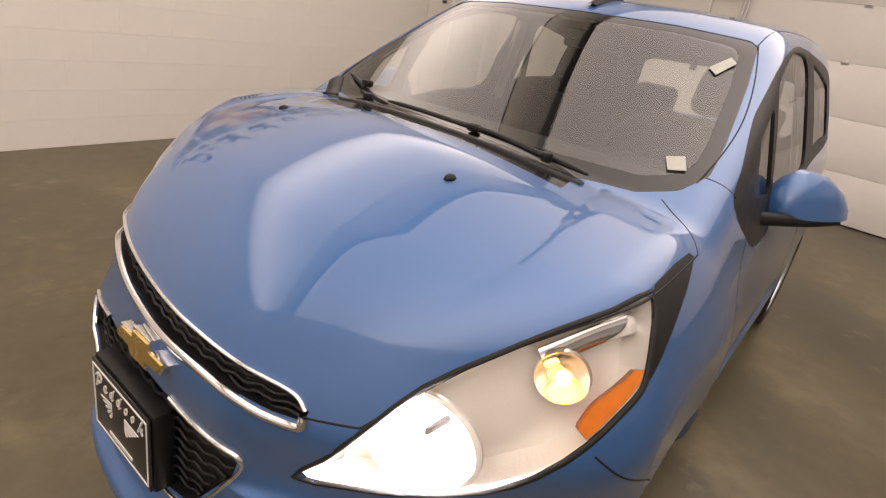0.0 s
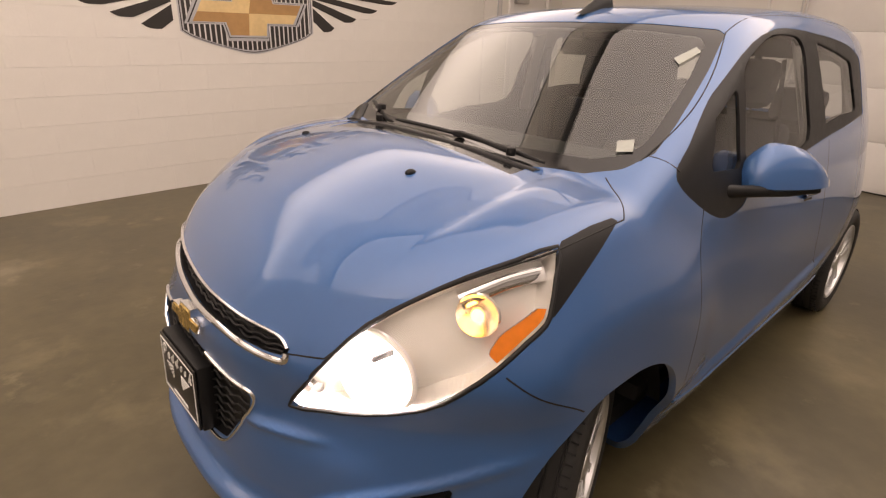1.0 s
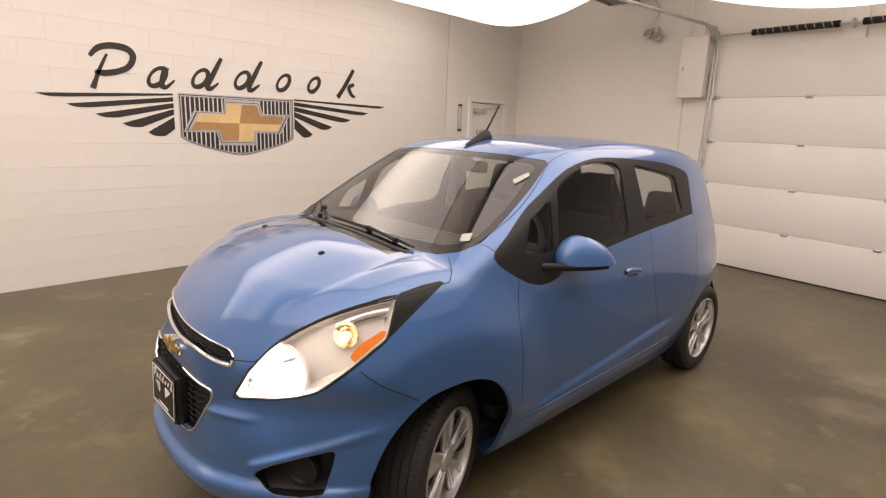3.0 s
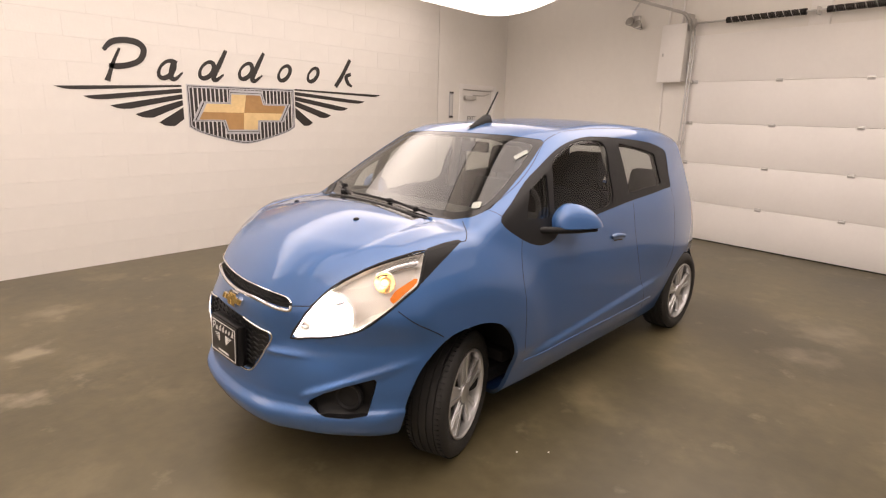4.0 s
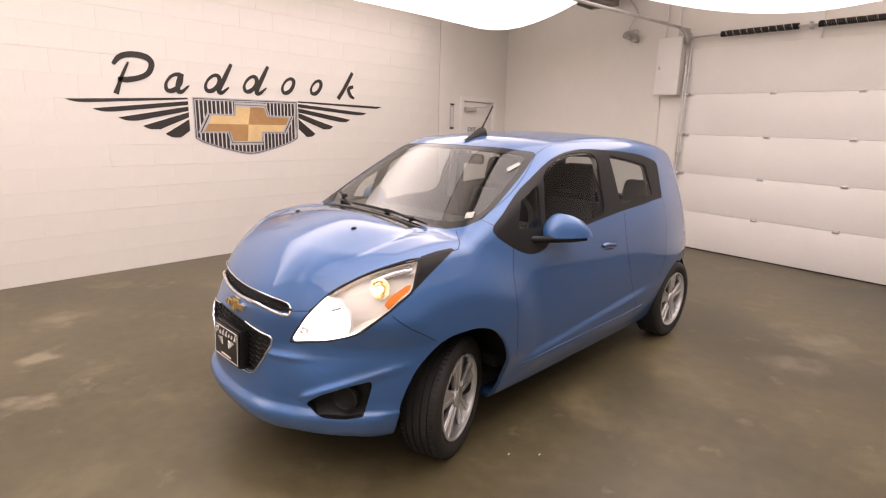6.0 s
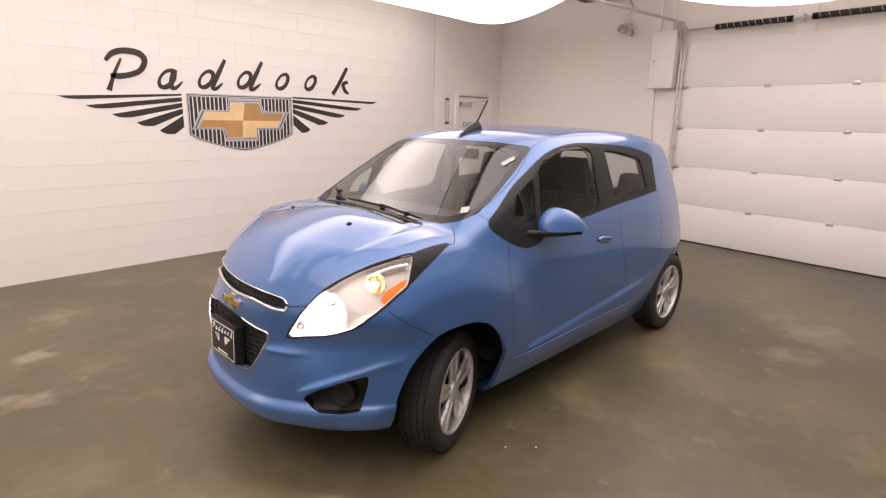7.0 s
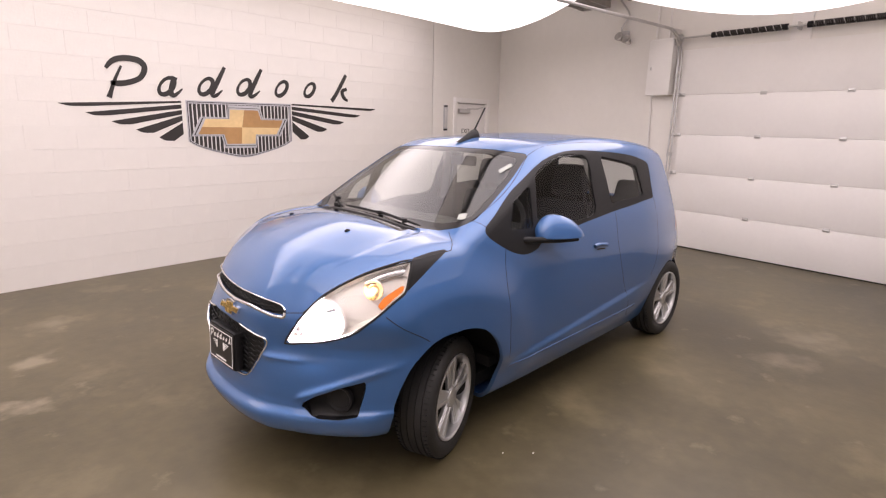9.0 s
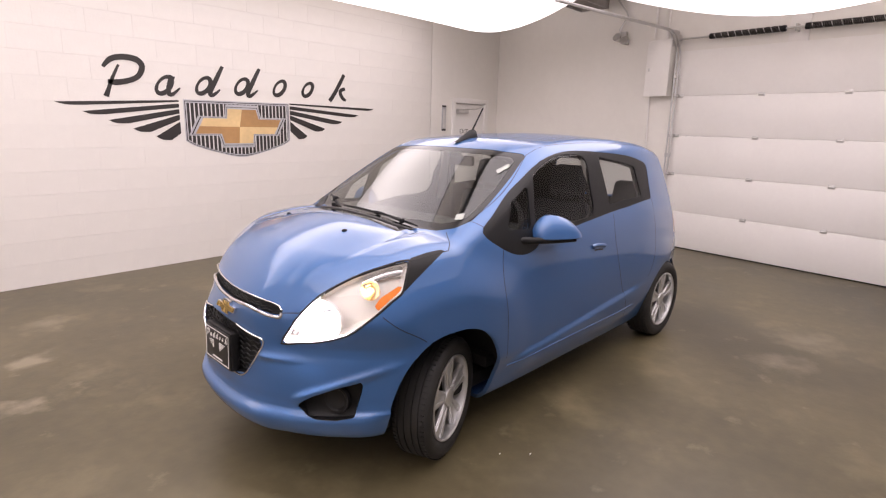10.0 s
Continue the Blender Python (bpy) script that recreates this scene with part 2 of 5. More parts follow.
block("wall_north_lintel", (DOOR_X0, WALL_Y, DOOR_TOP), (DOOR_X1, WALL_Y + 0.3, CEIL_Z), M_PLASTER, "smooth off-white wall over the exit door", "wall")
block("wall_behind_door", (DOOR_X0, WALL_Y + 0.2, 0), (DOOR_X1, WALL_Y + 0.3, DOOR_TOP), M_PLASTER, "plain wall closing the door opening", "wall")

# garage wall: pier beside the corner, lintel over the sectional door
GATE_A, GATE_TOP, GATE_END = 3.33, 2.5, 8.2
block("wall_east", (-0.3, 0, 0), (GATE_A, CEIL_Z, 0.3), M_PLASTER, "smooth off-white wall between corner and garage door", "wall", GM)
block("wall_east_lintel", (GATE_A, GATE_TOP, 0), (GATE_END, CEIL_Z, 0.3), M_PLASTER, "off-white wall over the garage door", "wall", GM)
block("wall_east_end", (GATE_END, 0, 0), (9.8, CEIL_Z, 0.3), M_PLASTER, "off-white wall past the garage door", "wall", GM)


def garage_door():
    door = tagged(new("garage_door"), "closed white sectional garage door with steel hinges", "garage door")
    door.matrix_world = Matrix.Translation(GM @ Vector((GATE_A, 0, 0)))
    inv = door.matrix_world.inverted() @ GM
    tops = [0.488, 0.983, 1.48, 1.983, 2.535]
    for k, hi in enumerate(tops):
        bm = bmesh.new()
        lo = tops[k - 1] if k else 0.012
        box(bm, (GATE_END - GATE_A + 0.02, hi - lo - 0.0015, 0.045), ((GATE_END + GATE_A) / 2, (lo + hi) / 2, -0.03), inv, 0.004)
        part("panel", bm, M_DOOR, door)
        if k < 4:
            for a in (GATE_A + 0.05, 4.35, 5.2, 6.05, 6.9, 7.75):
                bm = bmesh.new()
                box(bm, (0.07, 0.042, 0.01), (a, hi, -0.056), inv, 0.003)
                cyl(bm, 0.008, 0.05, inv @ Matrix.Translation((a, hi, -0.062)) @ Matrix.Rotation(math.pi / 2, 4, "Y"), 8)
                part("hinge", bm, M_STEEL, door, "galvanised hinge")
    bm = bmesh.new()
    box(bm, (GATE_END - GATE_A, 0.014, 0.04), ((GATE_END + GATE_A) / 2, 0.007, -0.03), inv, 0.004)
    part("bottom_seal", bm, M_TRIM, door)
    return door


garage_door()


def cloth_sheet(y0, y1, mid, low, high, seed, cloth):
    """A long cloth hung below the ceiling, glowing itself, sagging between its edges."""
    nx, ny, x0, x1 = 44, 26, -3.65, 4.3
    rng = random.Random(seed)
    ph = [rng.uniform(0, 6) for _ in range(4)]
    verts, faces = [], []
    for i in range(nx + 1):
        for j in range(ny + 1):
            a, b = i / nx, j / ny
            y = y0 + (y1 - y0) * b
            sag = 1 - (abs(y - mid) / ((y1 if y > mid else y0) - mid) * (1 if y > mid else -1)) ** 1.85
            z = high - (high - low) * sag * (0.97 + 0.03 * math.sin(5 * a + ph[0])) + 0.01 * math.sin(9 * b + ph[1]) * math.sin(14 * a + ph[2])
            verts.append((x0 + (x1 - x0) * a, y, z))
    for i in range(nx):
        for j in range(ny):
            k = i * (ny + 1) + j
            faces.append((k, k + 1, k + ny + 2, k + ny + 1))
    ob = mesh_object("cloth_sheet", verts, faces, cloth, True)
    sol = ob.modifiers.new("thickness", "SOLIDIFY")
    sol.thickness = 0.004
    tagged(ob, "sagging white diffuser cloth with lamplight built in as glow", "diffuser sheet", "cloth sheets")
    for y in (y0 + 0.02, y1 - 0.02):
        bm = bmesh.new()
        box(bm, (x1 - x0, 0.03, 0.03), ((x0 + x1) / 2, y, high + 0.015), None, 0.004)
        rail = part("rail", bm, M_STEEL, ob, "steel hanging rail")
        for x in (-3.5, -2.0, 0.0, 2.0, 4.2):
            bm = bmesh.new()
            tube(bm, [(x, y, high + 0.02), (x, y, CEIL_Z + 0.01)], 0.004, 6)
            part("wire", bm, M_STEEL, rail)
    return ob


def glowing_cloth(glow):
    """Cloth with lamplight put in as its own glow, strongest along its middle."""
    m = bpy.data.materials.new("glowing_cloth")
    n, l, b = nodes_of(m)
    b.inputs["Base Color"].default_value = (0.8, 0.79, 0.76, 1)
    b.inputs["Roughness"].default_value = 0.9
    b.inputs["Emission Color"].default_value = (1.0, 0.955, 0.9, 1)
    tc, sep = n.new("ShaderNodeTexCoord"), n.new("ShaderNodeSeparateXYZ")
    l.new(tc.outputs["Generated"], sep.inputs[0])
    last = sep.outputs["Y"]
    for op, value in (("SUBTRACT", 0.5), ("POWER", 2.0), ("MULTIPLY", -15.0), ("EXPONENT", 0.0), ("MULTIPLY", glow * 0.75), ("ADD", glow * 0.62)):
        q = n.new("ShaderNodeMath")
        q.operation = op
        q.inputs[1].default_value = value
        l.new(last, q.inputs[0])
        last = q.outputs[0]
    l.new(last, b.inputs["Emission Strength"])
    return m


cloth_sheet(1.92, 4.16, 3.1, 2.745, 3.02, 1, glowing_cloth(SHEET_GLOW * 0.95))
cloth_sheet(-2.1, 1.38, -0.4, 2.59, 2.93, 2, glowing_cloth(SHEET_GLOW))
# unseen third sheet, added to brighten the car's near side
cloth_sheet(-4.75, -2.5, -3.6, 2.55, 2.89, 3, glowing_cloth(SHEET_GLOW * 0.2))


# ---- the car ----
# Car axes: u backwards from the front axle, v to its right, z up.
CAR = pose(0, 0, 0, 0, 0, -1.954) @ Matrix.Translation((0, 0.705, 0))


def line(x, pts):
    """A smooth curve through (place, value) pairs."""
    px, py = np.array(pts, float).T
    d = np.gradient(py, px)
    x = np.clip(x, px[0], px[-1])
    i = np.clip(np.searchsorted(px, x) - 1, 0, len(px) - 2)
    h = px[i + 1] - px[i]
    t = (x - px[i]) / h
    return (2 * t**3 - 3 * t**2 + 1) * py[i] + (t**3 - 2 * t**2 + t) * h * d[i] + (3 * t**2 - 2 * t**3) * py[i + 1] + (t**3 - t**2) * h * d[i + 1]


def smax(a, b, k):
    h = np.maximum(k - np.abs(a - b), 0) / k
    return np.maximum(a, b) + h * h * k / 4


def step(x, a, b):
    t = np.clip((x - a) / (b - a), 0, 1)
    return t * t * (3 - 2 * t)


HOOD = [(-0.85, 0.72), (-0.79, 0.795), (-0.74, 0.849), (-0.68, 0.892), (-0.62, 0.926), (-0.56, 0.955), (-0.5, 0.98), (-0.4, 1.013), (-0.3, 1.038), (-0.2, 1.054), (-0.1, 1.062), (0.0, 1.063), (0.1, 1.058), (0.2, 1.048), (0.35, 1.02), (0.5, 0.98)]
CREASE = [(-0.75, 0.40), (-0.62, 0.425), (-0.58, 0.446), (-0.49, 0.495), (-0.37, 0.533), (-0.2, 0.528), (0.0, 0.485), (0.2, 0.45)]
ROOF = [(0.3, 1.36), (0.6, 1.425), (0.85, 1.467), (1.1, 1.487), (1.4, 1.5), (1.8, 1.49), (2.1, 1.464), (2.4, 1.415), (2.7, 1.345)]
SIDE = [(0.15, 0.66), (0.25, 0.7), (0.38, 0.735), (0.6, 0.752), (0.85, 0.745), (1.0, 0.722), (1.1, 0.692), (1.25, 0.642), (1.4, 0.582), (1.55, 0.5)]
NOSE = [(0.12, -0.60), (0.2, -0.69), (0.26, -0.755), (0.31, -0.785), (0.342, -0.791), (0.356, -0.785), (0.372, -0.762), (0.39, -0.757), (0.44, -0.757), (0.55, -0.757), (0.7, -0.747), (0.8, -0.727), (0.9, -0.675), (1.1, -0.53)]
TAIL = [(0.15, 2.78), (0.3, 2.9), (0.5, 2.93), (0.8, 2.86), (1.0, 2.75), (1.2, 2.66), (1.4, 2.53), (1.55, 2.38)]


def lifted(v):
    """How far the nose's edges stand over a plain crown."""
    return 0.045 * (np.sqrt(v * v + 0.01) - 0.1)


def lie(u, v, z):
    """The nose stands slightly askew: from car axes to its own axes."""
    s = step(u, 0.6, -0.4)
    return u - (0.03 + 0.125 * step(z, 0.62, 0.8)) * v * s, v, z - lifted(v) * s


def body(u, v, z):
    """Negative inside the car's body."""
    u, v, z = lie(u, v, z)
    w = np.abs(v)
    # crowned middle that falls to a crease, past which the edge rises again
    vc = line(u, CREASE)
    out = np.maximum(w - vc, 0)
    front = step(u, -0.86, -0.6)
    hood = line(u, HOOD) + (0.022 - 0.17 * np.minimum(w, vc) ** 2) * front - 0.09 * w**2 * (1 - front)
    hood = hood - 0.12 * out * front + 0.24 * out * np.exp(-out / 0.032) * step(u, -0.66, -0.5)
    # soft edge where the bonnet turns down to the grille
    edge = u + 0.715 - 0.66 * w**2.2
    hood = hood + (0.013 * np.exp(-np.sqrt(edge**2 + 0.0002) / 0.1) - 0.004) * step(u, -0.8, -0.7) * step(w, 0.56, 0.46)
    hood = hood + (0.045 * np.exp(-(((v + 0.1) / 0.42) ** 2)) - 0.015) * step(u, -0.74, -0.5) * step(u, 0.05, -0.25)
    wind = 1.06 + 0.55 * (u - 0.03 - 0.28 * w**2)
    roof = line(u, ROOF) - 0.10 * w**2
    top = -smax(-wind, -roof, 0.05)
    top = smax(hood, top, 0.02)
    side = line(z, SIDE) - 0.17 * step(u, 1.7, 3.1) ** 1.3
    # flared front wing with a ridge round the arch
    r = np.sqrt((u + 0.02) ** 2 + (z - 0.3) ** 2)
    flare = 0.044 * step(r, 0.72, 0.5) - 0.05 * np.maximum(0.48 - r, 0)
    side = side - 0.03 * np.clip(z - 0.6, 0, 0.4) * step(u, 0.45, 0.1)
    side = side + flare * step(u, 0.62, 0.1) * step(z, 0.3, 0.45)
    side = side + 0.03 * np.exp(-(((u - 2.34) / 0.4) ** 2)) * np.exp(-(((z - 0.6) / 0.22) ** 2))
    zc = 0.40 + 0.085 * (u - 0.4)
    side = side + 0.015 * step(zc - z, 0.0, 0.04) * step(z, 0.2, 0.34) * step(u, 0.32, 0.55) * step(u, 2.0, 1.5)
    nose = line(z, NOSE) + 0.105 * (w / 0.45) ** 2.6
    tail = line(z, TAIL) - 0.2 * (w / 0.65) ** 3
    f = smax(z - top, (w - side), 0.07)
    brow = 0.011 * np.exp(-(((z - 0.458 - 0.46 * (w - 0.52)) / 0.017) ** 2)) * step(w, 0.4, 0.48) * step(u, -0.3, -0.45) + 0.009 * np.exp(-(((z - 0.59) / 0.013) ** 2)) * step(w, 0.26, 0.32) * step(w, 0.5, 0.38)
    nose = nose + 0.7 * np.clip(z - 0.49, -0.14, 0.15) ** 2 * step(w, 0.28, 0.4)
    f = smax(f, 0.75 * (nose - u), 0.06)
    f = smax(f, u - tail, 0.09)
    return smax(f - brow * step(u, 0, -0.3), 0.175 + 0.05 * step(u, -0.15, -0.35) - z, 0.05)


def seat_on(u, v, z):
    """From the nose's own axes back to car axes."""
    s = step(u, 0.6, -0.4)
    return np.stack([u + (0.03 + 0.125 * step(z, 0.62, 0.8)) * v * s, v, z + lifted(v) * s], -1)


def grad(p, h=2e-4):
    g = np.empty_like(p)
    for k in range(3):
        e = np.zeros(3)
        e[k] = h
        g[:, k] = (body(*(p + e).T) - body(*(p - e).T)) / (2 * h)
    return g


def settle(p, rounds=4):
    """Moves points onto the body's surface."""
    for _ in range(rounds):
        g = grad(p)
        p = p - g * (body(*p.T) / np.maximum((g * g).sum(1), 0.05))[:, None]
    return p


def surface_net(lo, hi, h):
    """A quad mesh of the body's surface on a grid of that step."""
    ax = [np.arange(a, b, h) for a, b in zip(lo, hi)]
    val = np.stack([body(u, *np.meshgrid(ax[1], ax[2], indexing="ij")) for u in ax[0]])
    ins = val < 0
    nx, ny, nz = val.shape
    count = np.zeros((nx - 1, ny - 1, nz - 1), np.int8)
    total = np.zeros((nx - 1, ny - 1, nz - 1, 3))
    crossings = []
    for k in range(3):
        a, b = [slice(None)] * 3, [slice(None)] * 3
        a[k], b[k] = slice(0, -1), slice(1, None)
        a, b = tuple(a), tuple(b)
        idx = np.argwhere(ins[a] != ins[b])
        i0 = tuple(idx.T)
        va, vb = val[a][i0], val[b][i0]
        pos = idx.astype(float)
        pos[:, k] += va / (va - vb)
        crossings.append((k, idx, ins[a][i0]))
        o1, o2 = [q for q in range(3) if q != k]
        for s1 in (0, 1):
            for s2 in (0, 1):
                c = idx.copy()
                c[:, o1] -= s1
                c[:, o2] -= s2
                ok = ((c >= 0) & (c < np.array(count.shape))).all(1)
                ci = tuple(c[ok].T)
                np.add.at(count, ci, 1)
                np.add.at(total, ci, pos[ok])
    cells = np.argwhere(count > 0)
    number = -np.ones(count.shape, np.int64)
    number[tuple(cells.T)] = np.arange(len(cells))
    verts = total[tuple(cells.T)] / count[tuple(cells.T)][:, None] * h + np.array(lo)
    quads = []
    for k, idx, inside in crossings:
        o1, o2 = (k + 1) % 3, (k + 2) % 3
        ring = []
        for s1, s2 in ((0, 0), (1, 0), (1, 1), (0, 1)):
            c = idx.copy()
            c[:, o1] -= s1
            c[:, o2] -= s2
            ring.append(number[tuple(np.maximum(c, 0).T)])
        q = np.stack(ring, 1)
        q[~inside] = q[~inside][:, ::-1]
        quads.append(q)
    return settle(verts), np.concatenate(quads)


def inside_by(p, poly):
    """Signed distance to an outline, positive inside."""
    a, b = poly, np.roll(poly, -1, 0)
    best = np.full(len(p), 1e9)
    wind = np.zeros(len(p), bool)
    for q, s in zip(a, b):
        d = s - q
        t = np.clip(((p - q) @ d) / max(d @ d, 1e-12), 0, 1)
        best = np.minimum(best, ((p - q - t[:, None] * d) ** 2).sum(1))
        cross = (q[1] > p[:, 1]) != (s[1] > p[:, 1])
        with np.errstate(divide="ignore", invalid="ignore"):
            x = (s[0] - q[0]) * (p[:, 1] - q[1]) / (s[1] - q[1]) + q[0]
        wind ^= cross & (p[:, 0] < x)
    return np.where(wind, 1, -1) * np.sqrt(best)


VIEWS = {
    "side": lambda p: p[:, [0, 2]],
    "front": lambda p: np.stack([np.abs(p[:, 1]), p[:, 2]], 1),
    "top": lambda p: np.stack([p[:, 0], np.abs(p[:, 1])], 1),
    "corner": lambda p: np.stack([(p[:, 0] + np.abs(p[:, 1])) * 0.7071, p[:, 2]], 1),
}


def rounded(outline):
    return [tuple(q) for q in curve_through(outline, 3)]


def arch_place(a):
    """The front arch: round behind the wheel, squarer and wider before it."""
    c, h = math.cos(a), math.sin(a)
    return (0.31 * c if c > 0 else -0.355 * (abs(c) ** 0.6 if h > 0 else 1.0)) - 0.025, 0.325 + 0.325 * h


# outlines of the openings and panels, in the nose's own axes, each in the view that names its two axes
LENS = [(-0.197, 0.654), (-0.11, 0.665), (-0.02, 0.676), (0.115, 0.709), (0.2, 0.753), (0.271, 0.802), (0.32, 0.84), (0.355, 0.864), (0.364, 0.89), (0.369, 0.936), (0.369, 0.982), (0.289, 0.972), (0.199, 0.949), (0.109, 0.913), (0.017, 0.865), (-0.052, 0.805), (-0.128, 0.726)]
REGIONS = [
    ("arch_front", "side", [arch_place(a) for a in np.linspace(-0.95, math.pi + 0.6, 44)], lambda p, g: np.abs(p[:, 1]) > 0.4),
    ("arch_rear", "side", [(0.315 * math.cos(a) + 2.3, 0.265 + 0.32 * math.sin(a)) for a in np.linspace(-0.95, math.pi + 0.95, 44)], lambda p, g: np.abs(p[:, 1]) > 0.35),
    ("screen_clear", "front", [(-0.2, 1.085), (0.2, 1.082), (0.4, 1.08), (0.51, 1.078), (0.565, 1.09), (0.59, 1.115), (0.58, 1.16), (0.535, 1.285), (0.5, 1.36), (0.47, 1.376), (0.3, 1.39), (-0.2, 1.395)], lambda p, g: (p[:, 0] < 1.0) & (p[:, 0] > -0.12) & (g[:, 2] > 0.2)),
    ("windscreen", "front", [(-0.2, 1.06), (0.2, 1.056), (0.4, 1.052), (0.53, 1.05), (0.60, 1.066), (0.63, 1.10), (0.615, 1.16), (0.57, 1.29), (0.53, 1.385), (0.5, 1.398), (0.3, 1.411), (-0.2, 1.416)], lambda p, g: (p[:, 0] < 1.0) & (p[:, 0] > -0.12) & (g[:, 2] > 0.2)),
    ("amber_marker", "corner", [(0.25, 0.8), (0.253, 0.832), (0.272, 0.858), (0.346, 0.896), (0.356, 0.889), (0.346, 0.872), (0.314, 0.849), (0.268, 0.813)], lambda p, g: (p[:, 0] < 0.1) & (p[:, 2] > 0.6)),
    ("lens", "corner", LENS, lambda p, g: (p[:, 0] < 0.1) & (p[:, 2] > 0.6)),
    ("tip", "corner", [(0.355, 0.864), (0.369, 0.874), (0.432, 0.932), (0.506, 1.002), (0.435, 0.998), (0.369, 0.986), (0.369, 0.936), (0.364, 0.89)], lambda p, g: (p[:, 0] < 0.15) & (p[:, 2] > 0.6)),
    ("grille", "front", [(-0.2, 0.798), (0.074, 0.8), (0.213, 0.803), (0.298, 0.796), (0.368, 0.782), (0.415, 0.782), (0.419, 0.802), (0.394, 0.82), (0.333, 0.829), (0.235, 0.836), (0.127, 0.838), (-0.2, 0.84)], lambda p, g: p[:, 0] < -0.45),
    ("lower_grille", "front", [(-0.2, 0.468), (0.092, 0.468), (0.188, 0.483), (0.29, 0.609), (0.306, 0.662), (0.248, 0.676), (0.143, 0.697), (-0.2, 0.709)], lambda p, g: p[:, 0] < -0.45),
    ("fog_recess", "corner", [(-0.153, 0.39), (-0.07, 0.444), (0.026, 0.48), (0.141, 0.509), (0.129, 0.447), (0.101, 0.354), (0.028, 0.341), (-0.066, 0.346)], lambda p, g: (p[:, 0] < -0.3) & (p[:, 2] < 0.68)),
    ("front_window", "side", rounded([(0.60, 1.01), (0.90, 1.03), (1.17, 1.052), (1.2, 1.2), (1.225, 1.33), (1.19, 1.38), (1.1, 1.392), (0.93, 1.388), (0.75, 1.34), (0.66, 1.295), (0.635, 1.24)]), lambda p, g: np.abs(g[:, 1]) > 0.5),
    ("quarter_light", "side", [(0.37, 1.05), (0.545, 1.04), (0.585, 1.25), (0.43, 1.175)], lambda p, g: np.abs(g[:, 1]) > 0.5),
    ("rear_window", "side", [(1.385, 1.086), (1.65, 1.104), (1.83, 1.104), (1.845, 1.12), (1.83, 1.21), (1.832, 1.285), (1.815, 1.303), (1.64, 1.337), (1.39, 1.372), (1.375, 1.36)], lambda p, g: np.abs(g[:, 1]) > 0.5),
    ("window_band", "side", rounded([(0.218, 1.05), (0.291, 0.983), (0.385, 0.934), (0.471, 0.919), (0.56, 0.935), (0.62, 0.965), (0.9, 1.0), (1.376, 1.041), (1.64, 1.056), (1.87, 1.073), (1.985, 1.077), (2.0, 1.09), (2.01, 1.18), (2.035, 1.285), (2.02, 1.31), (1.977, 1.328), (1.797, 1.366), (1.571, 1.389), (1.36, 1.401), (1.244, 1.408), (1.0, 1.408), (0.753, 1.363), (0.52, 1.258), (0.41, 1.196), (0.3, 1.118)]), lambda p, g: np.abs(g[:, 1]) > 0.35),
    ("hood_middle", "top", [(u, -0.2) for u in (-0.05, -0.6)] + [(u, float(line(np.array([u]), CREASE)[0])) for u in np.linspace(-0.6, -0.05, 24)], lambda p, g: (g[:, 2] > 0.25) & (p[:, 2] > 0.8)),
    ("hood", "top", [(-0.73, -0.2), (-0.708, 0.0), (-0.69, 0.2), (-0.641, 0.418), (-0.592, 0.494), (-0.522, 0.545), (-0.445, 0.599), (-0.366, 0.647), (-0.282, 0.69), (-0.193, 0.714), (-0.099, 0.714), (-0.001, 0.712), (0.039, 0.672), (0.099, 0.583), (0.05, 0.5), (0.0, 0.3), (-0.02, 0.0), (-0.02, -0.2)], lambda p, g: (g[:, 2] > 0.25) & (p[:, 2] > 0.8)),
    ("front_door", "side", [(0.3, 0.97), (0.285, 0.8), (0.29, 0.6), (0.34, 0.40), (0.7, 0.372), (1.3, 0.325), (1.66, 0.3), (1.62, 0.42), (1.52, 0.6), (1.42, 0.85), (1.4, 1.06), (0.9, 1.0), (0.6, 0.95)], lambda p, g: np.abs(g[:, 1]) > 0.35),
    ("rear_door", "side", [(1.4, 1.045), (1.42, 0.85), (1.52, 0.6), (1.62, 0.42), (1.66, 0.3), (1.85, 0.29), (1.9, 0.42), (1.93, 0.52), (2.0, 0.62), (2.02, 0.75), (2.0, 1.1)], lambda p, g: np.abs(g[:, 1]) > 0.35),
    ("tail_lamp", "side", [(2.52, 0.78), (2.6, 0.76), (2.7, 0.8), (2.68, 1.0), (2.58, 1.06), (2.53, 0.95)], lambda p, g: np.abs(p[:, 1]) > 0.3),
    ("rear_glass", "front", [(-0.2, 0.98), (0.45, 0.98), (0.5, 1.03), (0.45, 1.27), (0.4, 1.3), (-0.2, 1.31)], lambda p, g: p[:, 0] > 2.2),
]


